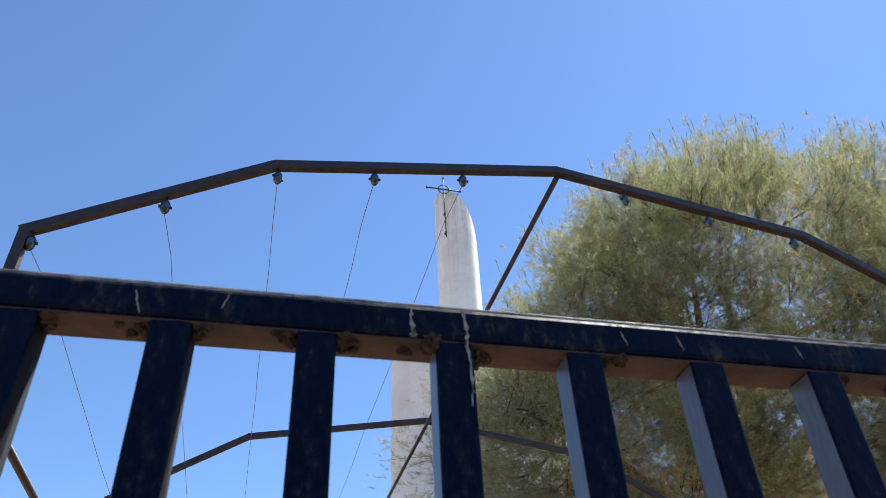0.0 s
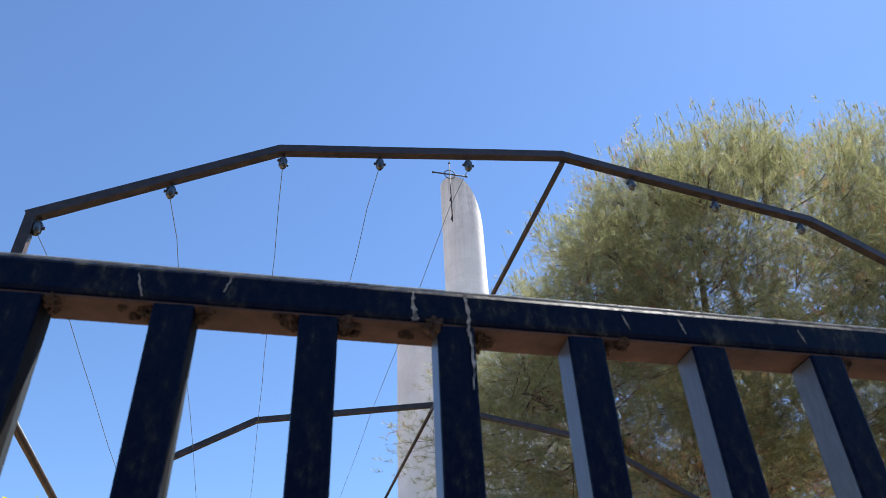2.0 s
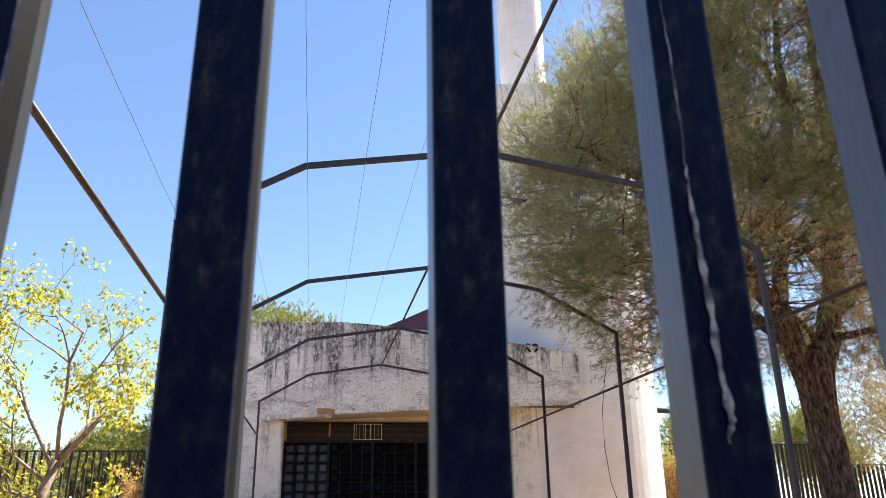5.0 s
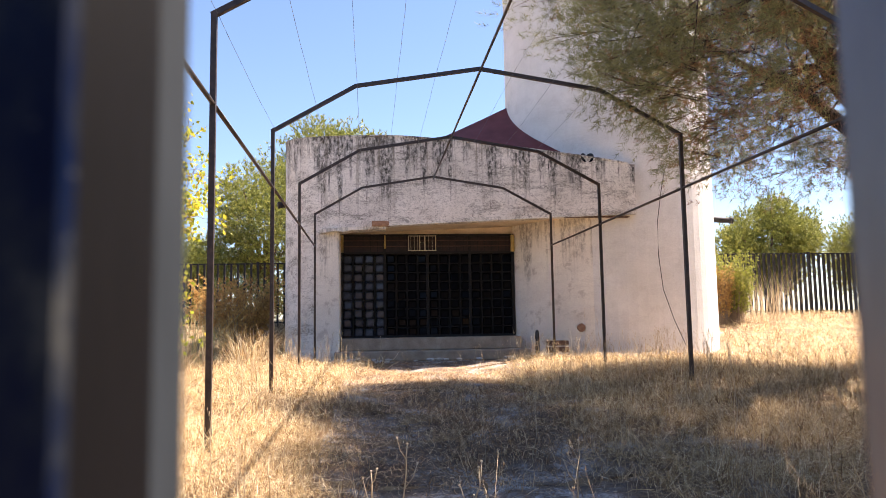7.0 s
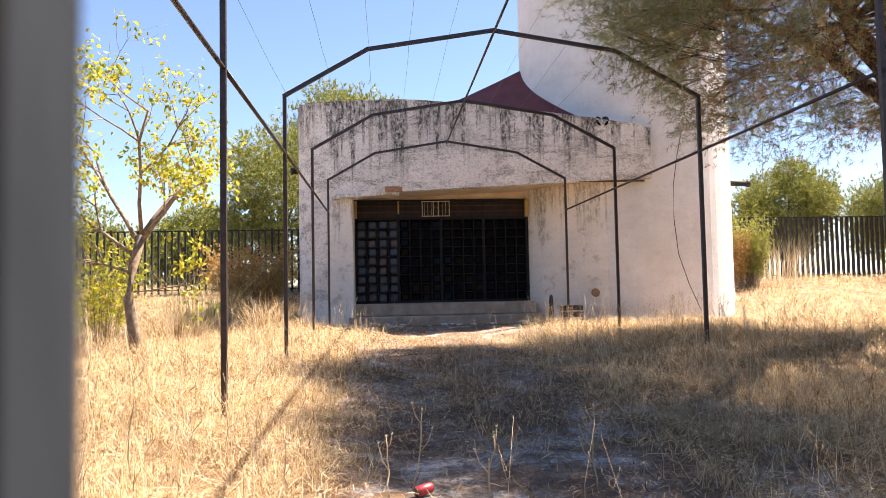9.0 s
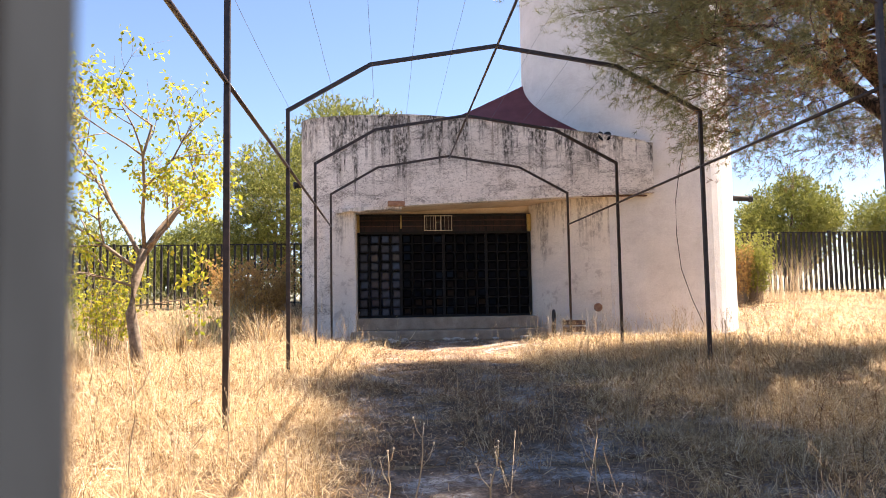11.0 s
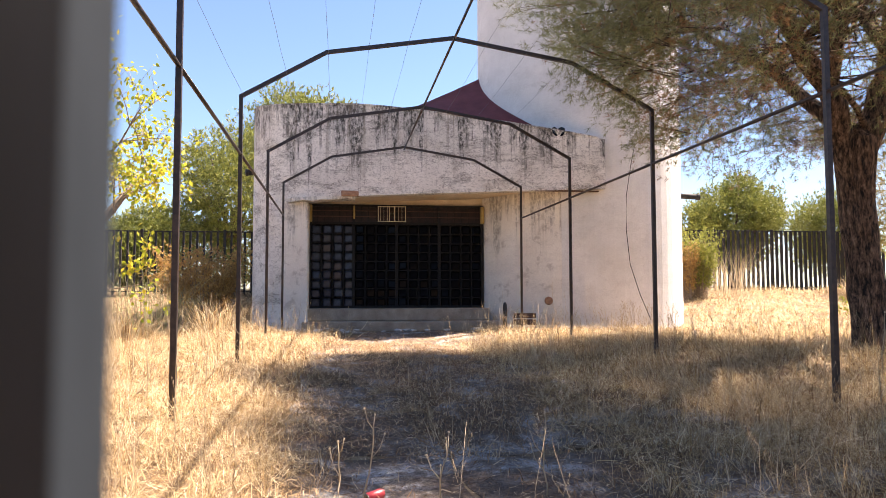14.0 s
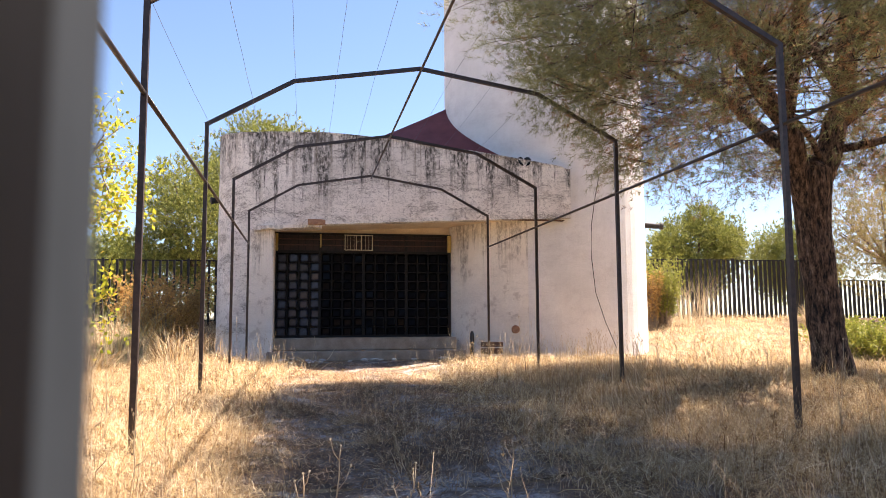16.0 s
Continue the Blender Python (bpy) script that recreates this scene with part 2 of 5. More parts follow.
TAWNY = by_island("tawny_pine_foliage", [(0.0, (0.13, 0.12, 0.045)), (0.5, (0.27, 0.22, 0.085)), (1.0, (0.46, 0.35, 0.16))], 0.7, 0.35, 0.15)
LEAF = by_island("yellow_green_leaves", [(0.0, (0.20, 0.26, 0.035)), (0.5, (0.39, 0.41, 0.045)), (1.0, (0.66, 0.53, 0.06))], 0.5, 0.5, 0.25)
STRAW = by_island("dry_straw", [(0.0, (0.085, 0.047, 0.024)), (0.27, (0.25, 0.145, 0.068)), (0.6, (0.64, 0.455, 0.225)), (1.0, (0.97, 0.84, 0.59))], 0.75, 0.36, 0.2)
LITTER = by_island("brown_litter", [(0.0, (0.09, 0.048, 0.026)), (0.5, (0.43, 0.26, 0.142)), (1.0, (0.90, 0.70, 0.44))], 0.85, 0.35, 0.1)
DARK_GROUND = plain("unseen_dark_ground", [(0.3, grey(0.04)), (0.7, grey(0.075))], 3.0, 0.9)
BACKDROP = plain("dark_backdrop_render", [(0.3, (0.05, 0.045, 0.04)), (0.7, (0.085, 0.075, 0.065))], 1.5, 0.9)
STALK = by_island("pale_stalk", [(0.0, (0.34, 0.25, 0.15)), (1.0, (0.66, 0.55, 0.39))], 0.8, 0.35, 0.2)
BROOM = by_island("grey_green_broom", [(0.0, (0.26, 0.26, 0.13)), (1.0, (0.50, 0.47, 0.26))], 0.7, 0.3, 0.2)
RUSSET = by_island("russet_shrub", [(0.0, (0.34, 0.19, 0.07)), (1.0, (0.66, 0.45, 0.17))], 0.8, 0.45, 0.2)
GREEN = by_island("green_shrub", [(0.0, (0.17, 0.20, 0.04)), (1.0, (0.42, 0.42, 0.09))], 0.6, 0.35, 0.3)
MUD = plain("mud_nest", [(0.3, (0.030, 0.015, 0.009)), (0.7, (0.13, 0.070, 0.038))], 90.0, 0.95, 0, None, 1.0, 300.0, 0.004)
RUST = plain("rusty_brown_primer", [(0.3, (0.058, 0.029, 0.021)), (0.7, (0.125, 0.066, 0.048))], 25.0, 0.8)
SCRAPE = plain("bare_scraped_steel", [(0.4, (0.08, 0.075, 0.075)), (0.6, (0.50, 0.46, 0.41))], 70.0, 0.55)
# pale colour that draws the sun's glint on the rail
RIM_LIGHT = plain("painted_rim_highlight", [(0.35, (0.20, 0.19, 0.18)), (0.6, (0.62, 0.59, 0.55))], 40.0, 0.4, 0, None, 0.2, 200.0, 0.001)
DROPPING = plain("pale_dropping", [(0.35, (0.10, 0.085, 0.07)), (0.6, (0.50, 0.43, 0.35))], 110.0, 0.9)
RED = plain("red_can_paint", [(0.3, (0.30, 0.02, 0.03)), (0.7, (0.42, 0.05, 0.05))], 40.0, 0.35)
PALE = plain("pale_rubble", [(0.3, (0.42, 0.40, 0.37)), (0.7, (0.66, 0.64, 0.60))], 9.0, 0.9)
RUBBER = plain("old_rubber", [(0.3, (0.02, 0.02, 0.02)), (0.7, (0.06, 0.055, 0.05))], 20.0, 0.8)


# ---- building helpers ----
def mesh_of(name, verts, faces, mat, smooth=False):
    me = bpy.data.meshes.new(name)
    me.from_pydata([tuple(v) for v in verts], [], faces)
    me.materials.append(mat)
    if smooth:
        me.polygons.foreach_set("use_smooth", [True] * len(me.polygons))
    me.update()
    return me


def big_mesh(name, verts, tris, mat):
    """A mesh from arrays: n x 3 places and m x 3 corners."""
    me = bpy.data.meshes.new(name)
    me.vertices.add(len(verts))
    me.vertices.foreach_set("co", np.asarray(verts, np.float32).ravel())
    me.loops.add(len(tris) * 3)
    me.loops.foreach_set("vertex_index", np.asarray(tris, np.int32).ravel())
    me.polygons.add(len(tris))
    me.polygons.foreach_set("loop_start", np.arange(0, len(tris) * 3, 3, dtype=np.int32))
    me.materials.append(mat)
    me.update(calc_edges=True)
    return me


def obj(name, me, parent=None, at=None, label=""):
    ob = new(name, me)
    if parent:
        ob.parent = parent
    if at is not None:
        ob.matrix_basis = at
    if label:
        ob["label"] = label
    return ob


def thing(name, label, category, at=(0, 0, 0), group="", kind=""):
    ob = new(name)
    ob.location = at
    return tagged(ob, label, category, group, kind)


def box_bm(size, at=(0, 0, 0), bevel=0.0, turn=None):
    bm = bmesh.new()
    bmesh.ops.create_cube(bm, size=1.0)
    bmesh.ops.scale(bm, vec=size, verts=bm.verts)
    if bevel:
        bmesh.ops.bevel(bm, geom=bm.edges[:], offset=bevel, segments=2, affect="EDGES", profile=0.5)
    if turn is not None:
        bmesh.ops.transform(bm, matrix=turn, verts=bm.verts)
    bmesh.ops.translate(bm, vec=at, verts=bm.verts)
    return bm


def part(name, bm, mat, parent=None, label=""):
    me = bpy.data.meshes.new(name)
    bm.to_mesh(me)
    bm.free()
    me.materials.append(mat)
    return obj(name, me, parent, None, label)


def box(name, size, at, mat, parent=None, bevel=0.004, label="", turn=None):
    return part(name, box_bm(size, at, bevel, turn), mat, parent, label)


def tube_data(points, radii, sides=8, base=0, square=False):
    """Verts and faces of a tube along points; square: four flat sides set on edge-free faces."""
    verts, faces = [], []
    pts = [Vector(p) for p in points]
    sides = 4 if square else sides
    for k, p in enumerate(pts):
        d = (pts[min(k + 1, len(pts) - 1)] - pts[max(k - 1, 0)]).normalized()
        u = d.cross(Vector((0, 0, 1)))
        u = Vector((1, 0, 0)) if u.length < 1e-3 else u.normalized()
        if square and abs(d.z) > 0.9:
            u = Vector((1, 0, 0))
        w = d.cross(u).normalized()
        u = w.cross(d).normalized()
        r = radii[k] if isinstance(radii, (list, tuple)) else radii
        for s in range(sides):
            a = 2 * math.pi * (s + (0.5 if square else 0)) / sides
            rr = r * (1.41421 if square else 1)
            verts.append(p + rr * (math.cos(a) * u + math.sin(a) * w))
    n = len(pts)
    for k in range(n - 1):
        for s in range(sides):
            a, b = k * sides + s, k * sides + (s + 1) % sides
            faces.append((base + a, base + b, base + b + sides, base + a + sides))
    faces.append(tuple(base + s for s in reversed(range(sides))))
    faces.append(tuple(base + (n - 1) * sides + s for s in range(sides)))
    return verts, faces


def tube(name, points, radii, mat, parent=None, sides=8, square=False, label="", smooth=True):
    v, f = tube_data(points, radii, sides, 0, square)
    return obj(name, mesh_of(name, v, f, mat, smooth and not square), parent, None, label)


def tubes(name, runs, mat, parent=None, sides=5, label=""):
    verts, faces = [], []
    for pts, radii in runs:
        v, f = tube_data(pts, radii, sides, len(verts))
        verts += v
        faces += f
    return obj(name, mesh_of(name, verts, faces, mat, True), parent, None, label)


def ground_z(x, y):
    """Height of the yard: level by the gate, a crest along the far fence, falling away behind it."""
    x, y = np.asarray(x, float), np.asarray(y, float)
    rise = np.clip((y - 17.5) / 8.5, 0, 1)
    side = 0.95 * rise * rise * (3 - 2 * rise)
    fall = -4.0 * np.clip((y - 28) / 25, 0, 1)
    out = -0.30 * np.clip((9.5 - y) / 6.5, 0, 1) + np.where(y < 0.95, -0.32, 0.0)
    bumps = 0.035 * np.sin(1.3 * x + 0.7 * y) + 0.03 * np.sin(2.1 * y - 0.9 * x) + 0.02 * np.sin(4.3 * x + 3.1 * y)
    bank = 0.10 * np.exp(-((x + 1.6) / 1.2) ** 2) + 0.08 * np.exp(-((x - 4.4) / 1.3) ** 2)
    return -0.13 + side + fall + out + (bumps + bank) * np.clip((y - 1.2) / 1.0, 0, 1) * np.clip((17.3 - y) / 1.5 + np.clip(np.abs(x - 1.4) - 4, 0, 1), 0, 1)


def gz(x, y):
    return float(ground_z(x, y))


# ---- ground ----
def build_ground():
    xs = np.concatenate([[-900, -300, -120, -60, -35], np.arange(-22, 30.1, 0.4), [40, 60, 120, 300, 900]])
    ys = np.concatenate([[-300, -60, -20, -6, 0.2, 0.94, 0.96], np.arange(1.2, 34, 0.4), [38, 45, 53, 70, 120, 300, 900, 2500]])
    gx, gy = np.meshgrid(xs, ys)
    v = np.stack([gx, gy, ground_z(gx, gy)], -1).reshape(-1, 3)
    w = len(xs)
    f = [(r * w + c, r * w + c + 1, (r + 1) * w + c + 1, (r + 1) * w + c) for r in range(len(ys) - 1) for c in range(w - 1)]
    ob = obj("ground", mesh_of("ground", v, f, SOIL, True))
    tagged(ob, "dry straw-coloured earth of an overgrown yard", "ground", kind="structure")
    # dark sheet added out of view to keep bounced light off the bars
    street = box("road", (120, 16, 0.06), (0, -7.1, -0.725), DARK_GROUND, None, 0.0)
    tagged(street, "unseen dark ground outside the fence, added to cut bounced light", "road", kind="structure")
    # unseen wall added behind the camera so the bars mirror no bright sky
    far = box("unseen_wall", (120, 0.3, 6.5), (0, -11.0, 2.4), BACKDROP, None, 0.0)
    tagged(far, "unseen dark wall behind the camera, added to dim reflections", "wall", kind="structure")
    # the worn concrete path under the arches, in broken slabs
    rng = random.Random(4)
    path = thing("path", "cracked grey concrete path half buried in dry grass", "path", kind="structure")
    y = 1.4
    while y < 17.0:
        step = rng.uniform(1.1, 1.6)
        for k, (xa, xb) in enumerate(((-0.35, 0.75), (0.77, 1.86), (1.88, 2.95))):
            n = 7
            pts = []
            for a, b in ((0, 0), (1, 0), (1, 1), (0, 1)):
                pts.append((a, b))
            ring = []
            for e in range(4):
                p, q = pts[e], pts[(e + 1) % 4]
                for s in range(n):
                    t = s / n
                    ring.append((xa + (xb - xa) * (p[0] + (q[0] - p[0]) * t) + rng.uniform(-0.03, 0.03), y + (step - 0.03) * (p[1] + (q[1] - p[1]) * t) + rng.uniform(-0.03, 0.03)))
            lift, tilt = rng.uniform(0.0, 0.005), rng.uniform(-0.004, 0.004)
            verts = [(px, py, gz(px, py) + 0.008 + lift + tilt * (px - xa)) for px, py in ring] + [(px, py, gz(px, py) - 0.06) for px, py in ring]
            m = len(ring)
            cx, cy = sum(p[0] for p in ring) / m, sum(p[1] for p in ring) / m
            verts.append((cx, cy, gz(cx, cy) + 0.014 + lift))
            faces = [(i, (i + 1) % m, 2 * m) for i in range(m)] + [(i + m, (i + 1) % m + m, (i + 1) % m, i) for i in range(m)]
            obj("slab", mesh_of("slab", verts, faces, CONCRETE), path)
        y += step


build_ground()


# ---- chapel ----
TC, TR = Vector((6.46, 20.29)), 2.7


def facade_plan(n_arc=14, n_line=40):
    """Outer line of the curved front, from the back left, round the corner and along to the tower."""
    pts = [Vector((-2.05, y)) for y in (27.0, 24.0, 21.5)]
    for k in range(n_arc + 1):
        a = radians(180 + 82 * k / n_arc)
        pts.append(Vector((-0.45 + 1.6 * math.cos(a), 19.45 + 1.6 * math.sin(a))))
    a, b = pts[-1], Vector((6.22, TC.y - TR - 0.14))
    for k in range(1, n_line + 1):
        t = k / n_line
        pts.append(Vector((a.x + (b.x - a.x) * t, a.y + (b.y - a.y) * (1 - (1 - t) ** 2))))
    return pts


def top_z(p):
    if p.x < 0.4:
        return 5.04 + 0.20 * min(1, max(0, (p.y - 17.9) / 1.6))
    return 5.04 - 0.74 * (min(p.x - 0.4, 6.1) / 6.1) ** 1.25


def low_z(p):
    return 2.88 + 0.30 * max(0, min(1, (p.x + 1.2) / 7.7))


def shell(name, plan, low, high, thick, mat, parent, label="", rows=1):
    """An upright wall of some thickness along a plan line; low and high give its foot and top."""
    n = len(plan)
    inner = []
    for k, p in enumerate(plan):
        d = (plan[min(k + 1, n - 1)] - plan[max(k - 1, 0)]).normalized()
        inner.append(p + thick * Vector((-d.y, d.x)))
    verts, faces = [], []
    for line in (plan, inner):
        for p, q in zip(line, plan):
            for r in range(rows + 1):
                z = low(q) + (high(q) - low(q)) * r / rows
                verts.append((p.x, p.y, z))
    h = rows + 1
    for k in range(n - 1):
        for r in range(rows):
            a, b = k * h + r, (k + 1) * h + r
            faces.append((a, b, b + 1, a + 1))
            a, b = n * h + a, n * h + b
            faces.append((b, a, a + 1, b + 1))
        faces.append((k * h + rows, (k + 1) * h + rows, (n + k + 1) * h + rows, (n + k) * h + rows))
        faces.append(((k + 1) * h, k * h, (n + k) * h, (n + k + 1) * h))
    for k in (0, n - 1):
        loop = [k * h + r for r in range(h)] + [(n + k) * h + r for r in reversed(range(h))]
        faces.append(tuple(loop))
    me = mesh_of(name, verts, faces, mat)
    return obj(name, me, parent, None, label)


def build_chapel():
    chapel = thing("chapel", "round whitewashed chapel with stained curved parapet and tower", "building")
    plan = facade_plan()
    cut = next(k for k, p in enumerate(plan) if p.x > -1.22)
    # overhanging band over the porch and the side wall down to the ground
    shell("parapet", plan[cut:], low_z, top_z, 0.30, FACADE, chapel, "grey stucco band with black lichen streaks", 6)
    shell("side_wall", plan[:cut + 1], lambda p: -0.3, top_z, 0.30, FACADE, chapel, "", 8)
    # coping line
    shell("coping", [p + Vector((0, -0.015)) for p in plan[3:-1]], lambda p: top_z(p) + 0.002, lambda p: top_z(p) + 0.035, 0.33, FACADE, chapel)
    # left jamb of the porch
    box("porch_pier", (0.54, 1.12, 3.3), (-0.945, 18.56, 1.2), WALL, chapel, 0.03, "flaking whitewashed pier")
    # right wall of the porch, curving forward into the tower
    a, b, c = Vector((3.58, 19.05)), Vector((4.05, 17.98)), Vector((6.46, TC.y - TR + 0.02))
    line = [a * (1 - t) ** 2 + b * 2 * t * (1 - t) + c * t * t for t in [k / 30 for k in range(31)]]
    shell("porch_wall", line, lambda p: -0.3, lambda p: low_z(p) + 0.08, 0.25, WALL, chapel, "white wall with flaking brown damp stains", 6)
    # soffit
    edge = [p + Vector((0, 0.02)) for p in plan[cut:]]
    verts = [(p.x, p.y, low_z(p) + 0.05) for p in edge] + [(p.x, 19.3, low_z(p) + 0.02) for p in edge]
    verts += [(x, y, z + 0.12) for x, y, z in verts]
    n = len(edge)
    faces = [(k, n + k, n + k + 1, k + 1) for k in range(n - 1)] + [(2 * n + k + 1, 3 * n + k + 1, 3 * n + k, 2 * n + k) for k in range(n - 1)]
    box("rust_line", (1.9, 0.10, 0.025), (5.12, 17.56, low_z(Vector((5.15, 17.5))) - 0.012), RUST, chapel, 0.004, "rusty drip edge under the band")
    obj("soffit", mesh_of("soffit", verts, faces, SOFFIT), chapel, None, "warm cream plaster soffit")
    # broken corner of the lintel with bare brick
    rng = random.Random(3)
    verts, faces = [], []
    for k in range(9):
        x = -1.16 + 1.55 * k / 8
        yb = 17.80 + 0.04 * rng.random() + (0.25 if k == 0 else 0)
        d = 0.06 + 0.05 * rng.random()
        verts += [(x, yb - 0.03, 2.885 + 0.012 * k), (x, yb - 0.03, 2.885 - d + 0.012 * k), (x, yb + 0.35, 2.87 - d + 0.012 * k)]
    for k in range(8):
        i = 3 * k
        faces += [(i, i + 1, i + 4, i + 3), (i + 1, i + 2, i + 5, i + 4)]
    obj("lintel_edge", mesh_of("lintel_edge", verts, faces, WALL), chapel, None, "chipped pale lintel edge")
    box("brick_patch", (0.42, 0.08, 0.13), (0.28, 17.78, 3.0), BRICK, chapel, 0.02, "bare brick where the render fell off")
    box("door_lintel", (4.9, 0.3, 0.75), (1.5, 19.22, 3.22), SOFFIT, chapel, 0.0)
    # steps
    box("step", (4.25, 0.95, 0.28), (1.46, 18.72, 0.235), STEP, chapel, 0.02)
    box("step", (4.5, 1.5, 0.22), (1.46, 18.5, -0.02), STEP, chapel, 0.025)
    # tower: one wide drum cut on the slant, and a narrow shaft above it
    def drum(name, cx, cy, r, base, top, seg, mat, label):
        rings = 14
        verts, faces = [], []
        for inner in (0, 1):
            rr = r - 0.22 * inner
            for k in range(seg):
                an = 2 * math.pi * k / seg
                x, y = cx + rr * math.cos(an), cy + rr * math.sin(an)
                for j in range(rings + 1):
                    verts.append((x, y, base + (top(cx + r * math.cos(an), cy + r * math.sin(an)) - base) * j / rings))
        h = rings + 1
        for k in range(seg):
            q = (k + 1) % seg
            for j in range(rings):
                faces.append((k * h + j, q * h + j, q * h + j + 1, k * h + j + 1))
                a0, b0 = (seg + k) * h + j, (seg + q) * h + j
                faces.append((b0, a0, a0 + 1, b0 + 1))
            faces.append((k * h + rings, q * h + rings, (seg + q) * h + rings, (seg + k) * h + rings))
        return obj(name, mesh_of(name, verts, faces, mat, False), chapel, None, label)

    drum("tower_drum", TC.x, TC.y, TR, -0.4, lambda x, y: 11.95 + 0.42 * (y - (TC.y - TR)), 72, TOWER, "tall white cylindrical tower")
    sx, sr = 6.10, 0.72

    def slant(x, y):
        u = max(0.0, min(1.0, (x - (sx - sr)) / (2 * sr)))
        return 16.5 + 2.85 * math.sqrt(max(0.0, 1 - u ** 2.0))

    drum("tower_shaft", sx, TC.y, sr, 11.0, slant, 48, TOWER, "slender shaft with a curved slanting top")
    # red roof between parapet and tower
    eave = [p + Vector((0, 0.34)) for p in plan[8:-6]]
    ez = [min(top_z(p) - 0.18, 4.15 + 0.13 * (p.x + 2.05)) for p in plan[8:-6]]
    join = []
    m = len(eave)
    for k in range(m):
        a0 = radians(178 + 60 * k / (m - 1))
        join.append((TC.x + (TR - 0.02) * math.cos(a0), TC.y + (TR - 0.02) * math.sin(a0), 6.55 - 1.95 * (k / (m - 1)) ** 0.8))
    verts, faces = [], []
    for k in range(m):
        p0, p1 = Vector((eave[k].x, eave[k].y, ez[k])), Vector(join[k])
        for j in range(9):
            t = j / 8
            q = p0.lerp(p1, t)
            verts.append((q.x, q.y, q.z - 0.22 * math.sin(math.pi * t)))
    for k in range(m - 1):
        for j in range(8):
            a0 = k * 9 + j
            faces.append((a0, a0 + 9, a0 + 10, a0 + 1))
    back = len(verts)
    for j in range(9):
        x, y, z = verts[j]
        verts.append((x + 0.5, y + 4.0, z - 0.6))
    faces += [(j, j + 1, back + j + 1, back + j) for j in range(8)]
    obj("roof", mesh_of("roof", verts, faces, ROOF, True), chapel, None, "oxide-red painted roof")
    # back wall that closes the hall
    box("back_wall", (6.2, 0.3, 5.0), (1.1, 26.9, 2.4), FACADE, chapel, 0.02)
    # round patch on the wall
    bm = bmesh.new()
    bmesh.ops.create_cone(bm, cap_ends=True, segments=18, radius1=0.1, radius2=0.085, depth=0.05, matrix=pose(4.95, 17.93, 0.55, 90, 0, -10))
    part("wall_socket", bm, BRICK, chapel, "round rusty socket")
    return chapel


CHAPEL = build_chapel()


def build_door():
    door = thing("door_1", "wide dark glazed double door behind an iron lattice", "door", kind="structure")
    x0, x1, z0, z1, y = -0.67, 3.56, 0.375, 2.90, 19.0
    w = x1 - x0
    box("backing", (w + 0.3, 0.06, z1 - z0 + 0.3), (x0 + w / 2, y + 0.26, (z0 + z1) / 2), DOORIRON, door, 0.0)
    zt = z1 - 0.46
    cols = [x0, x0 + 1.05, x0 + 2.1, x0 + 3.15, x1]
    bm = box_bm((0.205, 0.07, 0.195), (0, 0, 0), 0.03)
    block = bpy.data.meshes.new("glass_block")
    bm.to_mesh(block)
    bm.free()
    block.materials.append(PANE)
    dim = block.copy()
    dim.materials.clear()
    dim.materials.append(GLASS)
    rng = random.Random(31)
    # the left four columns carry the painted sky reflection
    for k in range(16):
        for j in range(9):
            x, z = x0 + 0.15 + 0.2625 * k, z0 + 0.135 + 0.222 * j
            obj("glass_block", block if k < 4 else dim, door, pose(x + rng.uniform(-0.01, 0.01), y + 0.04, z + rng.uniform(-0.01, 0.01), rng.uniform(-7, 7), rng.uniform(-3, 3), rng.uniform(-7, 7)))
    for a, b in zip(cols, cols[1:]):
        box("transom_pane", (b - a - 0.05, 0.02, z1 - zt - 0.05), ((a + b) / 2, y + 0.06, (z1 + zt) / 2), SMOKED, door, 0.0)
    for k, x in enumerate(cols):
        box("mullion", (0.07, 0.09, z1 - z0), (x, y + 0.02, (z0 + z1) / 2), DOORIRON, door, 0.006)
    for z in (z0 + 0.03, zt, z1 - 0.03):
        box("rail", (w, 0.08, 0.06), (x0 + w / 2, y + 0.018, z), DOORIRON, door, 0.006)
    for k in range(1, 16):
        box("lattice_bar", (0.018, 0.022, zt - z0), (x0 + 0.0187 + 0.2625 * k, y - 0.025, (z0 + zt) / 2), DOORIRON, door, 0.0)
    for k in range(1, 9):
        box("lattice_bar", (w, 0.022, 0.014), (x0 + w / 2, y - 0.048, z0 + 0.024 + 0.222 * k), DOORIRON, door, 0.0)
    for k in range(1, 24):
        box("lattice_bar", (0.014, 0.02, z1 - zt), (x0 + w / 24 * k, y - 0.012, (z1 + zt) / 2), DOORIRON, door, 0.0)
    for z in (zt + 0.16, zt + 0.3):
        box("lattice_bar", (w, 0.02, 0.02), (x0 + w / 2, y - 0.03, z), RUST, door, 0.0)
    for x in (x0 + 0.01, x1 - 0.01):
        box("frame_post", (0.09, 0.1, 0.42), (x, y - 0.06, z1 - 0.24), YELLOW, door, 0.006, "ochre painted frame end")
    box("frame_post", (0.04, 0.05, 0.32), (x0 + 1.06, y - 0.07, z1 - 0.2), YELLOW, door, 0.004)


build_door()


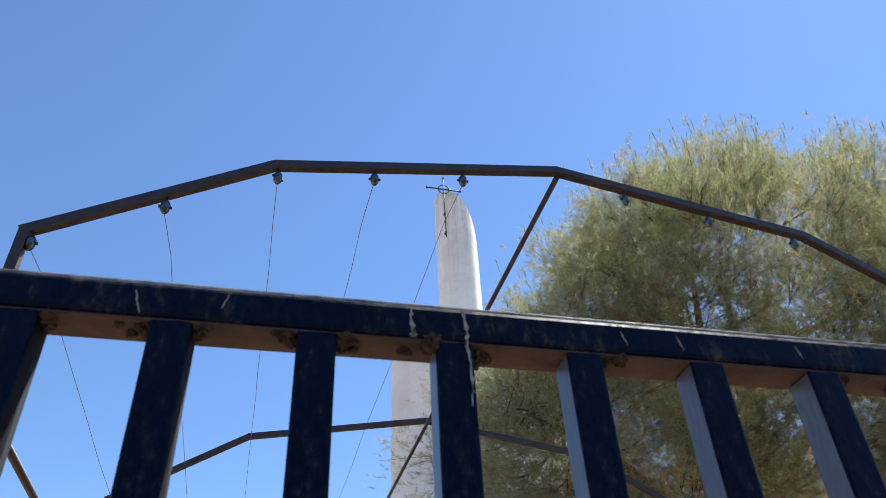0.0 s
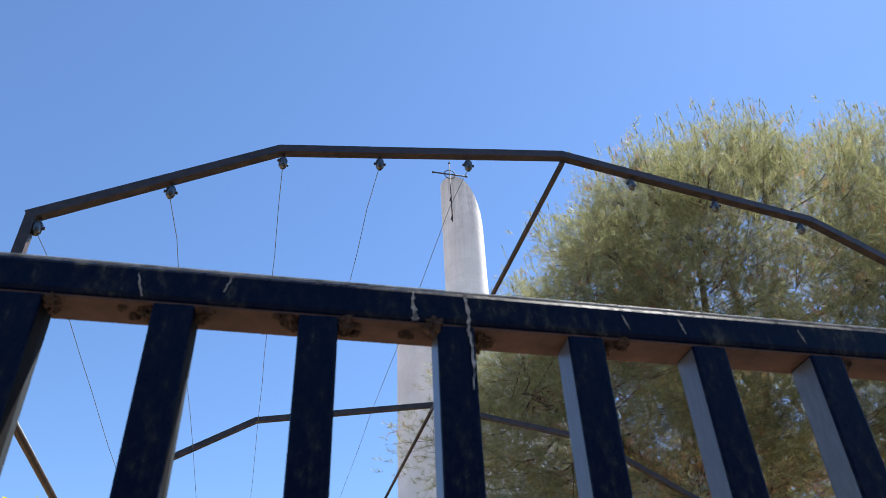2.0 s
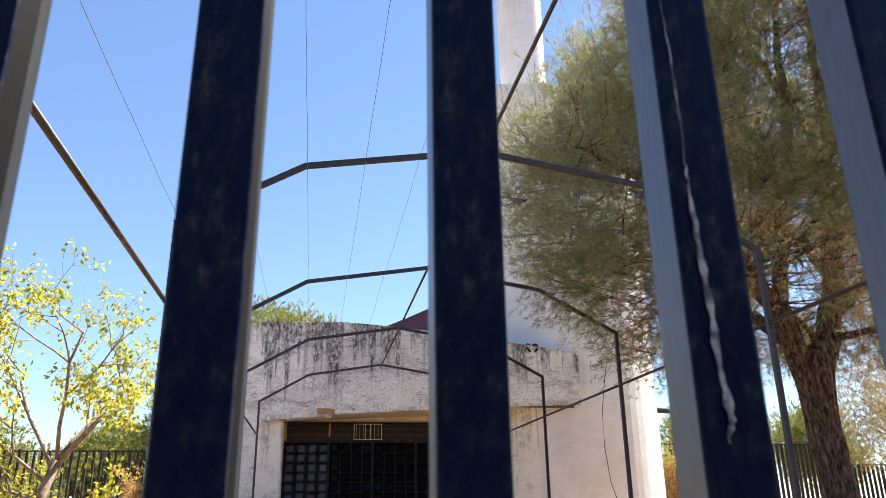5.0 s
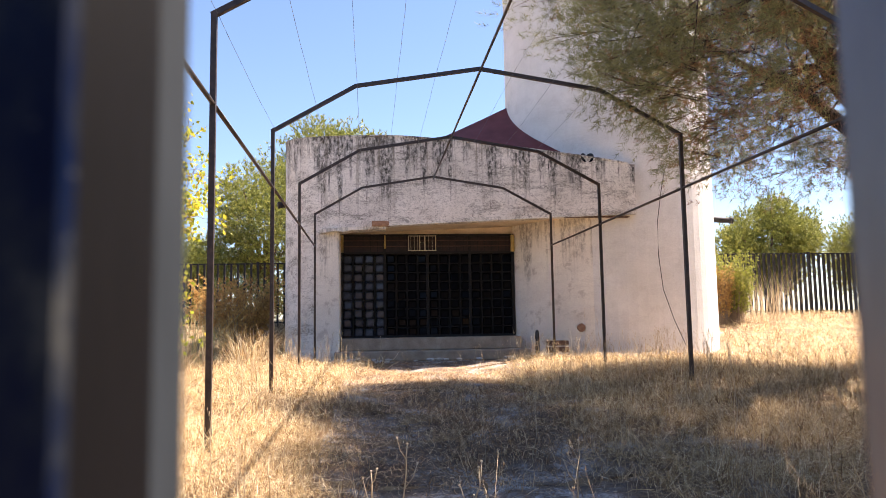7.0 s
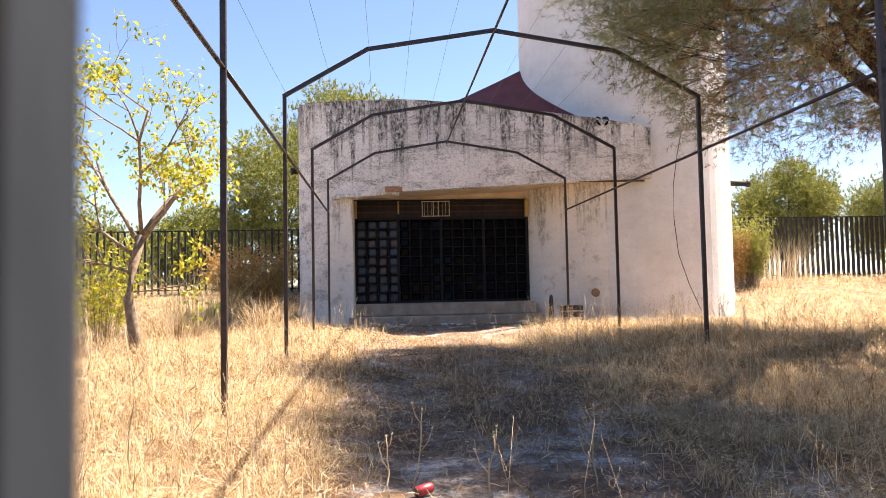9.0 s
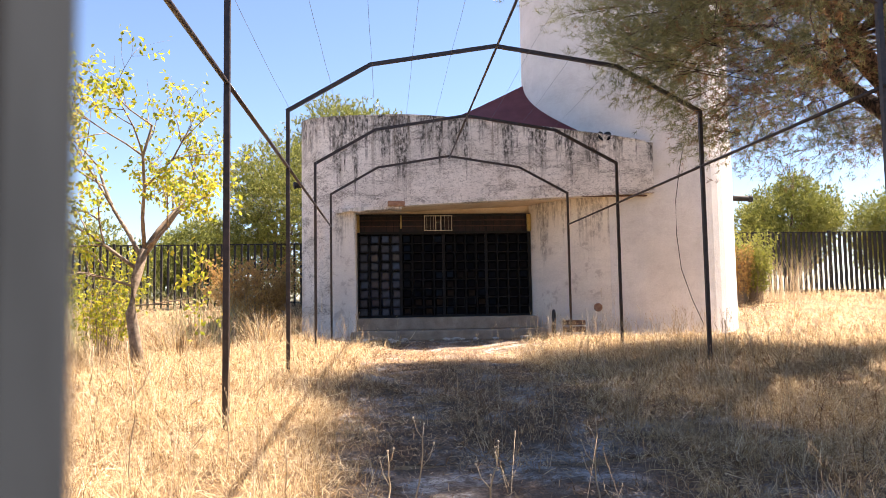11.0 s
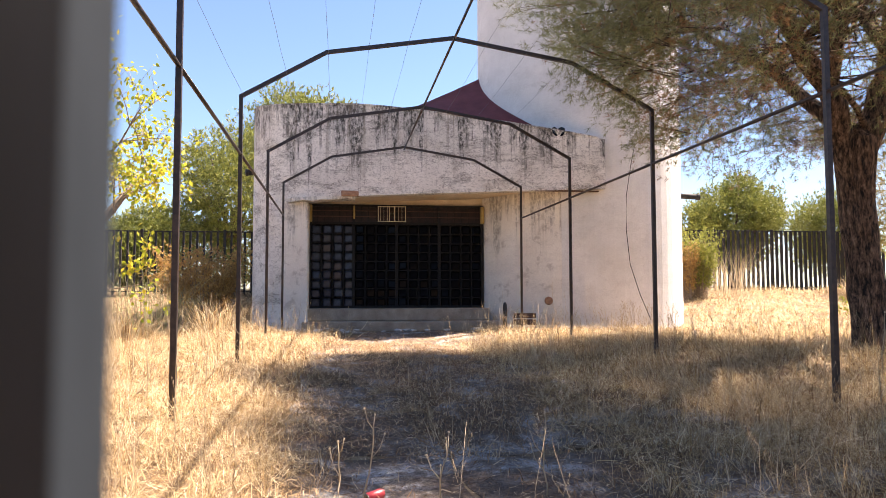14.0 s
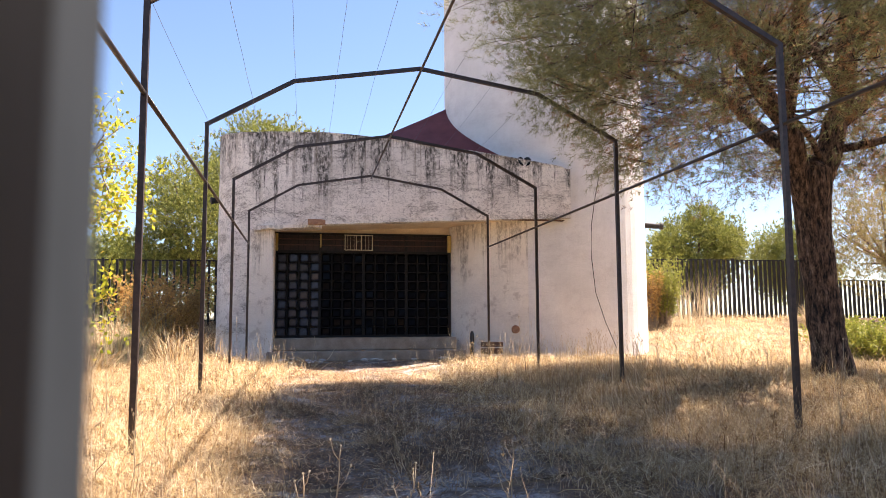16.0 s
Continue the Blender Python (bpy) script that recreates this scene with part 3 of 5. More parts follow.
def build_vent():
    vent = thing("wall_vent", "small cream metal grille box over the door", "vent", (1.30, 18.86, 2.66))
    for x in (-0.33, -0.06, 0.06, 0.33):
        box("upright", (0.016, 0.03, 0.38), (x, 0, 0), CREAM, vent, 0.004)
    for z in (-0.18, 0.18):
        box("cross_bar", (0.69, 0.03, 0.016), (0, 0, z), CREAM, vent, 0.004)
    for k in range(6):
        x = -0.28 + 0.085 * k + (0.1 if k > 2 else 0)
        box("slat", (0.006, 0.02, 0.34), (x, 0.004, 0), CREAM, vent, 0.0)
    box("cross_bar", (0.12, 0.02, 0.012), (0, 0, 0.02), CREAM, vent, 0.0)
    box("bracket", (0.06, 0.16, 0.04), (0, 0.06, 0.0), BLACK, vent, 0.0)


build_vent()


def build_cross():
    cross = thing("roof_cross", "thin wrought-iron cross with a ring on a tall rod", "cross", (5.50, 19.44, 16.9))
    tube("rod", [(0, 0, 0), (0, 0, 2.75)], 0.02, BLACK, cross, 8)
    tube("arm", [(-0.62, 0, 2.2), (0.62, 0, 2.2)], 0.026, BLACK, cross, 8)
    ring = [(0.2 * math.cos(a), 0, 2.2 + 0.2 * math.sin(a)) for a in [2 * math.pi * k / 24 for k in range(25)]]
    tube("ring", ring, 0.018, BLACK, cross, 6)
    for x, z in ((-0.62, 2.2), (0.62, 2.2), (0, 2.75)):
        bm = bmesh.new()
        bmesh.ops.create_uvsphere(bm, u_segments=10, v_segments=6, radius=0.045, matrix=pose(x, 0, z))
        part("knob", bm, BLACK, cross)
    for z in (0.25, 1.1):
        box("bracket", (0.04, 0.2, 0.04), (0, 0.08, z), BLACK, cross, 0.0)


build_cross()


def build_fittings():
    lamp = thing("floodlight", "small dark twin floodlight on the parapet", "floodlight", (5.10, 17.62, 4.48))
    box("bracket", (0.05, 0.16, 0.05), (0, 0.08, -0.05), BLACK, lamp, 0.004)
    for x, r in ((-0.11, 25), (0.10, -30)):
        bm = bmesh.new()
        bmesh.ops.create_cone(bm, cap_ends=True, segments=16, radius1=0.06, radius2=0.095, depth=0.17, matrix=pose(x, -0.06, 0.02, 70, 0, r))
        part("lamp_head", bm, BLACK, lamp)
        bm = bmesh.new()
        bmesh.ops.create_cone(bm, cap_ends=True, segments=16, radius1=0.082, radius2=0.082, depth=0.01, matrix=pose(x + 0.0015 * r, -0.143, -0.01, 70, 0, r))
        part("lens", bm, GLASS, lamp)
    for name, a, b in (("rain_spout", (9.05, 19.9, 3.38), (9.72, 19.75, 3.33)), ("rain_spout", (-2.0, 19.7, 3.76), (-2.26, 19.6, 3.72))):
        s = thing(name, "dark round rainwater spout jutting from the wall", "spout")
        tube("pipe", [a, b], 0.075, BLACK, s, 12)
        d = Vector(b) - Vector(a)
        tube("collar", [Vector(b) - d * 0.12, Vector(b) + d * 0.02], 0.09, BLACK, s, 12)
    cable = thing("wall_cable", "thin dark cable hanging loose down the wall", "cable")
    pts = [(7.0, 17.56, 4.3), (6.85, 17.5, 3.7), (6.72, 17.46, 3.0), (6.70, 17.44, 2.2), (6.78, 17.44, 1.4), (7.0, 17.42, 0.7), (7.25, 17.4, 0.1)]
    tube("cable", pts, 0.009, BLACK, cable, 5)


build_fittings()


def build_porch_litter():
    wheel = thing("old_wheel", "old thin wheel leaning by the porch wall", "wheel", (3.78, 17.45, 0.0))
    c = [(0.1 * math.cos(a) * 0.6, 0.16 * math.cos(a), 0.2 + 0.3 * math.sin(a)) for a in [2 * math.pi * k / 22 for k in range(23)]]
    tube("tyre", c, 0.03, RUBBER, wheel, 8)
    for k in range(6):
        a = math.pi * k / 6
        p = (0.06 * math.cos(a), 0.16 * math.cos(a), 0.3 * math.sin(a))
        tube("spoke", [(-p[0], -p[1], 0.2 - p[2]), (p[0], p[1], 0.2 + p[2])], 0.006, GALV, wheel, 4)
    crate = thing("crate", "small dark wooden crate beside the wall", "crate", (4.22, 17.35, 0.0))
    for z in (0.08, 0.22):
        for y in (-0.14, 0.14):
            box("board", (0.44, 0.02, 0.11), (0, y, z), RUST, crate, 0.004)
        for x in (-0.21, 0.21):
            box("board", (0.02, 0.26, 0.11), (x, 0, z), RUST, crate, 0.004)
    box("base_board", (0.42, 0.27, 0.02), (0, 0, 0.02), RUST, crate, 0.003)
    rng = random.Random(9)
    for k in range(26):
        x, y = rng.uniform(-0.9, 3.2), rng.uniform(16.6, 17.7)
        if k > 15:
            x = rng.uniform(-0.8, 0.6)
        s = rng.uniform(0.04, 0.13)
        bm = bmesh.new()
        bmesh.ops.create_icosphere(bm, subdivisions=1, radius=s)
        for v in bm.verts:
            v.co *= rng.uniform(0.6, 1.15)
        bmesh.ops.scale(bm, vec=(1.2, 1.0, 0.45), verts=bm.verts)
        bmesh.ops.translate(bm, vec=(x, y, gz(x, y) + 0.02 + 0.3 * s), verts=bm.verts)
        ob = part("rubble_piece", bm, PALE)
        tagged(ob, "pale broken render lying before the steps", "rubble", "rubble before the steps")


build_porch_litter()


# ---- arches ----
ARCH_Y = [2.99, 6.25, 9.58, 12.92, 16.31]
XL, XR, XK1, XK2, XA = -1.11, 3.888, -0.135, 2.863, 1.37
ZC, ZK, ZA, ZR = 3.005, 3.565, 3.805, 2.33


def arch_z(x):
    ks = [XL, XK1, XA, XK2, XR]
    return float(np.interp(x, ks, [ZC, ZK, ZA, ZK, ZC]))


def build_arches():
    frame_ob = thing("arch_walk", "five dark brown welded steel arches joined by tubes", "pergola")
    r = 0.021
    for k, y in enumerate(ARCH_Y):
        for x in (XL, XR):
            tube("post", [(x, y, gz(x, y) - 0.3), (x, y, ZC)], r, TUBE, frame_ob, square=True)
        nodes = [(XL, y, ZC), (XK1, y, ZK), (XA, y, ZA), (XK2, y, ZK), (XR, y, ZC)]
        first, last = (Vector(nodes[1]) - Vector(nodes[0])).normalized(), (Vector(nodes[4]) - Vector(nodes[3])).normalized()
        nodes[0], nodes[4] = Vector(nodes[0]) - first * r * 0.9, Vector(nodes[4]) + last * r * 0.9
        tube("arch_bar", nodes, r * 1.03, TUBE, frame_ob, square=True)
        box("foot_plate", (0.12, 0.12, 0.012), (XR, y, gz(XR, y) + 0.004), TUBE, frame_ob, 0.002)
    for a, b in zip(ARCH_Y, ARCH_Y[1:]):
        tube("ridge_tube", [(XA, a, ZA - 0.05), (XA, b, ZA - 0.05)], 0.016, TUBE, frame_ob, 8)
        for x in (XL - 0.0, XR):
            tube("side_tube", [(x, a, ZR), (x, b, ZR)], 0.018, TUBE, frame_ob, 8)
    # cable grips under the first arch, and the wires that run from them
    xs = [-1.075, -0.592, -0.117, 0.358, 0.826, 1.763, 2.26, 2.78]
    grip = thing("cable_grip", "small shiny galvanised cable grip under the first arch", "cable grip", (0, 0, 0), "cable grips")
    tube("eye_bolt", [(0, 0, 0.0), (0, 0, -0.03)], 0.006, GALV, grip, 6)
    tube("clamp", [(0, 0, -0.025), (0, 0, -0.04), (0, 0, -0.075), (0, 0, -0.09)], [0.014, 0.022, 0.020, 0.010], GALV, grip, 10)
    tube("bolt", [(-0.03, 0, -0.055), (0.03, 0, -0.055)], 0.007, BLACK, grip, 6)
    tube("tail", [(0.012, 0, -0.03), (0.018, 0.0, -0.06), (0.010, 0, -0.085)], 0.004, BLACK, grip, 5)
    rng = random.Random(11)
    for k, x in enumerate(xs):
        z = arch_z(x) - r
        m = pose(x, ARCH_Y[0], z - 0.005, 0, 0, rng.uniform(-40, 40))
        if k == 0:
            grip.matrix_basis = m
        else:
            copy_thing(grip, m)
    for x in xs:
        wire = thing("wire", "thin slack steel wire strung along the arches", "wire", (0, 0, 0), "wires along the arches")
        pts = []
        for j, (a, b) in enumerate(zip(ARCH_Y[:3], ARCH_Y[1:4])):
            for s in range(8):
                t = s / 8
                za = arch_z(x) - (0.10 if j == 0 and s == 0 else 0.03)
                pts.append((x + rng.uniform(-0.003, 0.003), a + (b - a) * t, za - 0.025 * math.sin(math.pi * t) + rng.uniform(-0.002, 0.002)))
        pts.append((x, ARCH_Y[3], arch_z(x) - 0.03))
        tube("strand", pts, 0.0018, WIRE, wire, 4)


build_arches()


# ---- fences ----
def build_gate_fence():
    fence = thing("gate_fence", "navy-painted steel bar fence with chipped dusty paint", "fence", (-0.048, 0.915, 0))
    fence.rotation_euler = (0, 0, radians(-3.4))
    w, d, s = 0.040, 0.042, 0.1430
    drop = -0.026
    z_rail = 1.378
    n0, n1 = -16, 24
    plinth = box("plinth", ((n1 - n0) * s, 0.16, 0.60), ((n0 + n1) / 2 * s, 0.06, -0.42), CONCRETE, fence, 0.01)
    cx = (n0 + n1) / 2 * s
    lean = Matrix.Rotation(math.atan(-drop), 4, "Y")
    box("top_rail", ((n1 - n0) * s, d + 0.010, 0.040), (cx, d / 2 + 0.003, z_rail + 0.020 + drop * cx), PAINT, fence, 0.006, "", lean)
    box("rail_underside", ((n1 - n0) * s - 0.01, d + 0.004, 0.002), (cx, d / 2 + 0.003, z_rail - 0.0012 + drop * cx), RUST, fence, 0.0, "unpainted brown underside", lean)
    # thin pale strip added as the sunlit rim of the rail
    box("lit_edge", ((n1 - n0) * s, 0.003, 0.0022), (cx, -0.0028, z_rail + 0.0385 + drop * cx), RIM_LIGHT, fence, 0.0006, "pale strip standing in for sunlight on the top edge", lean)
    bm = box_bm((w, d, z_rail + 0.14), (w / 2, d / 2, (z_rail - 0.14) / 2 - 0.001), 0.0028)
    # each side is split: painted sunlight on the rear strip, painted shade in front
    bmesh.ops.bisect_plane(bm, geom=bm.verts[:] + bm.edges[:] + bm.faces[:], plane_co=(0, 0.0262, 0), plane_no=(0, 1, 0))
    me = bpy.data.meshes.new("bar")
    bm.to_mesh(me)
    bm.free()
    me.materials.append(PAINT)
    me.materials.append(SUN_SIDE)
    me.materials.append(SKY_SIDE)
    me.materials.append(SHADE_SIDE)
    # +x rear takes the sunlit tone, +x front the shaded, -x the sky-lit
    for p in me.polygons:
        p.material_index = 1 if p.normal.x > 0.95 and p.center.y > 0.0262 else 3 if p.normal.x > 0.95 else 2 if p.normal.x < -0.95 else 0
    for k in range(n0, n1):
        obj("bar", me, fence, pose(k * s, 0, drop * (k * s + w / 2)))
    # mud nests and dirt in the corners under the rail
    rng = random.Random(21)
    for k in range(-3, 9):
        for side in (0, 1):
            if rng.random() < 0.2:
                continue
            bm = bmesh.new()
            for j in range(rng.choice((2, 3, 5))):
                off = 0.004 + 0.010 * j * rng.random()
                x = k * s + (-off if side == 0 else w + off)
                rad = (0.011 - 0.0016 * j) * rng.uniform(0.6, 1.1)
                at = Vector((x, d * rng.uniform(0.1, 0.7), z_rail - 0.002 + drop * x))
                made = bmesh.ops.create_icosphere(bm, subdivisions=3, radius=rad, matrix=Matrix.Translation(at))
                for v in made["verts"]:
                    v.co = at + (v.co - at) * (1 + 0.55 * noise.noise(v.co * 330) + 0.3 * noise.noise(v.co * 900))
            part("mud_clump", bm, MUD, fence)

    def streak(name, pts, widths, mat, label):
        """A ragged run of dried matter or bare metal, a hair proud of the paint."""
        verts, faces, rows = [], [], 0
        jit = random.Random(len(pts) * 7 + int(pts[0][0] * 1000))
        for k in range(len(pts) - 1):
            for q in range(7):
                t = q / 7
                x = pts[k][0] + (pts[k + 1][0] - pts[k][0]) * t + jit.uniform(-0.0007, 0.0007)
                z = pts[k][1] + (pts[k + 1][1] - pts[k][1]) * t + drop * x
                wd = (widths[k] + (widths[k + 1] - widths[k]) * t) * jit.uniform(0.35, 1.15)
                verts += [(x - wd, -0.0024, z), (x + wd * jit.uniform(0.5, 1.2), -0.0024, z), (x, -0.0031, z)]
                rows += 1
        for j in range(rows - 1):
            a = 3 * j
            faces += [(a, a + 2, a + 5, a + 3), (a + 2, a + 1, a + 4, a + 5)]
        obj(name, mesh_of(name, verts, faces, mat, True), fence, None, label)

    # scratches and drips on the rail and the bars
    streak("drip", [(0.118, z_rail + 0.036), (0.117, z_rail + 0.02), (0.120, z_rail + 0.006), (0.119, z_rail - 0.002)], [0.001, 0.0025, 0.0045, 0.005], DROPPING, "pale dried drip")
    streak("drip", [(0.174, z_rail + 0.037), (0.177, z_rail + 0.015), (0.176, z_rail - 0.008), (0.179, z_rail - 0.02), (0.178, z_rail - 0.045)], [0.002, 0.003, 0.0025, 0.002, 0.0008], DROPPING, "pale dried drip")
    streak("drip", [(-0.071, z_rail + 0.033), (-0.078, z_rail + 0.012)], [0.0008, 0.0012], DROPPING, "")
    streak("drip", [(-0.162, z_rail + 0.03), (-0.158, z_rail + 0.014), (-0.153, z_rail + 0.0)], [0.0009, 0.0015, 0.0008], DROPPING, "")
    for x in (0.352, 0.418, 0.565):
        streak("drip", [(x, z_rail + 0.028), (x + 0.003, z_rail + 0.018), (x + 0.006, z_rail + 0.008)], [0.0006, 0.0018, 0.0008], DROPPING, "")
    e = 2 * s + 0.0065
    streak("paint_scar", [(e + 0.001, 1.15), (e + 0.003, 1.09), (e + 0.004, 1.035), (e + 0.003, 1.03), (e + 0.004, 1.0), (e + 0.006, 0.95), (e + 0.008, 0.90), (e + 0.010, 0.872), (e + 0.006, 0.858)], [0.0003, 0.0010, 0.0008, 0.0004, 0.0014, 0.0024, 0.0028, 0.0026, 0.0007], SCRAPE, "long pale scar in the paint")
    b3 = 0.1430
    streak("paint_scar", [(b3 + w - 0.006, z_rail - 0.01), (b3 + w - 0.004, z_rail - 0.05), (b3 + w - 0.006, z_rail - 0.08)], [0.0015, 0.002, 0.0008], SCRAPE, "")


build_gate_fence()


def build_yard_fence(name, label, a, b, height, step, bar, z0=None):
    fence = thing(name, label, "fence")
    a, b = Vector(a), Vector(b)
    n = int((b - a).length / step)
    d = (b - a).normalized()
    ang = math.degrees(math.atan2(d.y, d.x))
    me = bpy.data.meshes.new("bar")
    bm = box_bm((bar, bar, height), (0, 0, height / 2), 0.004)
    bm.to_mesh(me)
    bm.free()
    me.materials.append(BLACK)
    zs = []
    for k in range(n + 1):
        p = a + d * step * k
        z = (gz(p.x, p.y) if z0 is None else z0)
        zs.append(z)
        obj("bar", me, fence, pose(p.x, p.y, z - 0.02, 0, 0, ang))
    for k in range(0, n + 1, 12):
        p = a + d * step * k
        box("post", (bar + 0.012, bar + 0.012, height + 0.05), (p.x, p.y, zs[k] + height / 2), BLACK, fence, 0.004)
    for h in (0.12, height - 0.03):
        pa, pb = a, a + d * step * n
        tube("rail", [(pa.x, pa.y + 0.03, zs[0] + h), (pb.x, pb.y + 0.03, zs[-1] + h)], 0.018, BLACK, fence, square=True)


build_yard_fence("yard_fence", "black steel bar fence along the crest behind dry grass", (11.2, 26.0), (19.2, 26.0), 2.2, 0.188, 0.078)
build_yard_fence("yard_fence", "black steel bar fence farther down the slope", (19.6, 27.5), (31.0, 27.5), 1.55, 0.20, 0.075)
build_yard_fence("yard_fence", "black steel bar fence behind the small tree", (-13.0, 24.0), (-2.3, 24.0), 1.95, 0.20, 0.06)


# ---- trees and plants ----
def needle_mesh(name, centres, axes, count, length, width, spread, mat, seed, shoot=0.0):
    """Tufts of thin needles: one slim triangle each, fanned round the axis of its tuft."""
    rng = np.random.default_rng(seed)
    c = np.repeat(np.asarray(centres), count, 0)
    a = np.repeat(np.asarray(axes), count, 0)
    m = len(c)
    d = a + spread * rng.normal(size=(m, 3))
    d /= np.linalg.norm(d, axis=1, keepdims=True)
    side = np.cross(d, rng.normal(size=(m, 3)))
    side /= np.linalg.norm(side, axis=1, keepdims=True) + 1e-9
    ln = length * rng.uniform(0.6, 1.15, (m, 1))
    c = c + a * shoot * rng.uniform(-0.5, 0.5, (m, 1))
    start = c + d * ln * rng.uniform(0.0, 0.1, (m, 1))
    v = np.stack([start - side * width, start + side * width, c + d * ln], 1).reshape(-1, 3)
    return big_mesh(name, v, np.arange(3 * m).reshape(-1, 3), mat)


def brush(feet, ways, length, needles, long, width, spread, seed):
    """Shoots clothed in needles: each needle leaves its shoot somewhere along it and leans outward."""
    rng = np.random.default_rng(seed)
    w = np.asarray(ways) / np.linalg.norm(ways, axis=1, keepdims=True)
    f, w = np.repeat(np.asarray(feet), needles, 0), np.repeat(w, needles, 0)
    m = len(f)
    t = rng.random((m, 1)) ** 0.7
    out = np.cross(w, rng.normal(size=(m, 3)))
    out /= np.linalg.norm(out, axis=1, keepdims=True) + 1e-9
    d = w + out * spread * (1.25 - 0.75 * t) * rng.uniform(0.6, 1.3, (m, 1)) + rng.normal(0, 0.08, (m, 3))
    d /= np.linalg.norm(d, axis=1, keepdims=True)
    side = np.cross(d, rng.normal(size=(m, 3)))
    side *= width / (np.linalg.norm(side, axis=1, keepdims=True) + 1e-9)
    start = f + w * length * t
    tip = start + d * long * rng.uniform(0.65, 1.15, (m, 1))
    return np.stack([start - side, start + side, tip], 1).reshape(-1, 3)


def crown_radius(z):
    """How far the big pine's crown reaches at a height, as a share of its widest."""
    if z > 4.7:
        return max(0.0, 1 - ((z - 4.7) / 4.75) ** 2.2) ** 0.55
    return max(0.0, 1 - ((4.7 - z) / 2.75) ** 2.6) ** 0.55


def pine_tree():
    tree = thing("pine_tree", "large stone pine with rough dark trunk and broad crown", "tree", (0, 0, 0))
    rng = random.Random(5)
    nr = np.random.default_rng(5)
    line = [(7.17, 9.95, -0.4), (7.15, 9.95, 0.0), (7.08, 9.95, 0.4), (6.98, 9.95, 1.2), (6.93, 9.95, 2.0), (6.93, 9.95, 2.5), (6.95, 9.95, 2.8), (6.97, 9.95, 3.0)]
    radii = [0.33, 0.265, 0.225, 0.205, 0.215, 0.245, 0.235, 0.05]
    # a knotted trunk, swept in fine steps
    pts, rs = [], []
    for k in range(len(line) - 1):
        for s in range(14):
            t = s / 14
            pts.append(Vector(line[k]).lerp(Vector(line[k + 1]), t))
            rs.append(radii[k] + (radii[k + 1] - radii[k]) * t)
    v, f, sides = [], [], 64
    for p, r in zip(pts, rs):
        for k in range(sides):
            a = 2 * math.pi * k / sides
            e = Vector((math.cos(a), math.sin(a), 0))
            at = p + e * r
            # thick plates between deep furrows that run mostly upright
            ridge = abs(noise.noise(Vector((at.x * 9, at.y * 9, at.z * 2.6)))) + 0.5 * abs(noise.noise(Vector((at.x * 21, at.y * 21, at.z * 6.5))))
            v.append(at + e * (0.11 * min(ridge, 0.32) - 0.022 + 0.03 * noise.noise(at * 2.0)))
    for q in range(len(pts) - 1):
        for k in range(sides):
            a, b = q * sides + k, q * sides + (k + 1) % sides
            f.append((a, b, b + sides, a + sides))
    obj("trunk", mesh_of("trunk", v, f, BARK, True), tree, None, "furrowed reddish-grey bark in thick plates")
    cx, cy, rx, ry = 7.8, 9.5, 5.6, 4.2
    lobes = [Vector((rng.gauss(0, 1), rng.gauss(0, 1), rng.gauss(0, 0.7))).normalized() for k in range(26)]
    blobs = []
    while len(blobs) < 1150:
        z = rng.uniform(2.15, 9.35)
        a = rng.uniform(0, 2 * math.pi)
        reach = crown_radius(z)
        q = rng.uniform(0.18, 1.0) ** 0.5
        if reach < 0.1 or rng.random() > reach:
            continue
        u = Vector((math.cos(a), math.sin(a), (z - 4.7) / (4.75 if z > 4.7 else 2.75)))
        un = u.normalized()
        near = max(un.dot(g) for g in lobes)
        lump = 0.86 + 0.16 * max(0.0, (near - 0.8) / 0.2)
        p = Vector((cx + rx * reach * q * lump * u.x, cy + (ry if u.y > 0 else 5.0) * reach * q * lump * u.y, 4.7 + (z - 4.7) * (0.9 + 0.1 * lump)))
        if p.z < 4.3 and (Vector((p.x, p.y)) - Vector((7, 9.95))).length < 1.6:
            continue
        if p.z < 3.2 and rng.random() < 0.5:
            continue
        # side over the walk undercut below, set back above, to fit the camera's view
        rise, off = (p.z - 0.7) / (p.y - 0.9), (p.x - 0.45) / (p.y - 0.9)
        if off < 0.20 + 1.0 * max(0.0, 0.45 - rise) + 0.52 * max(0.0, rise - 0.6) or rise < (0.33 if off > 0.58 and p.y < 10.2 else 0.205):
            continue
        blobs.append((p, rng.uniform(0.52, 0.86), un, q))
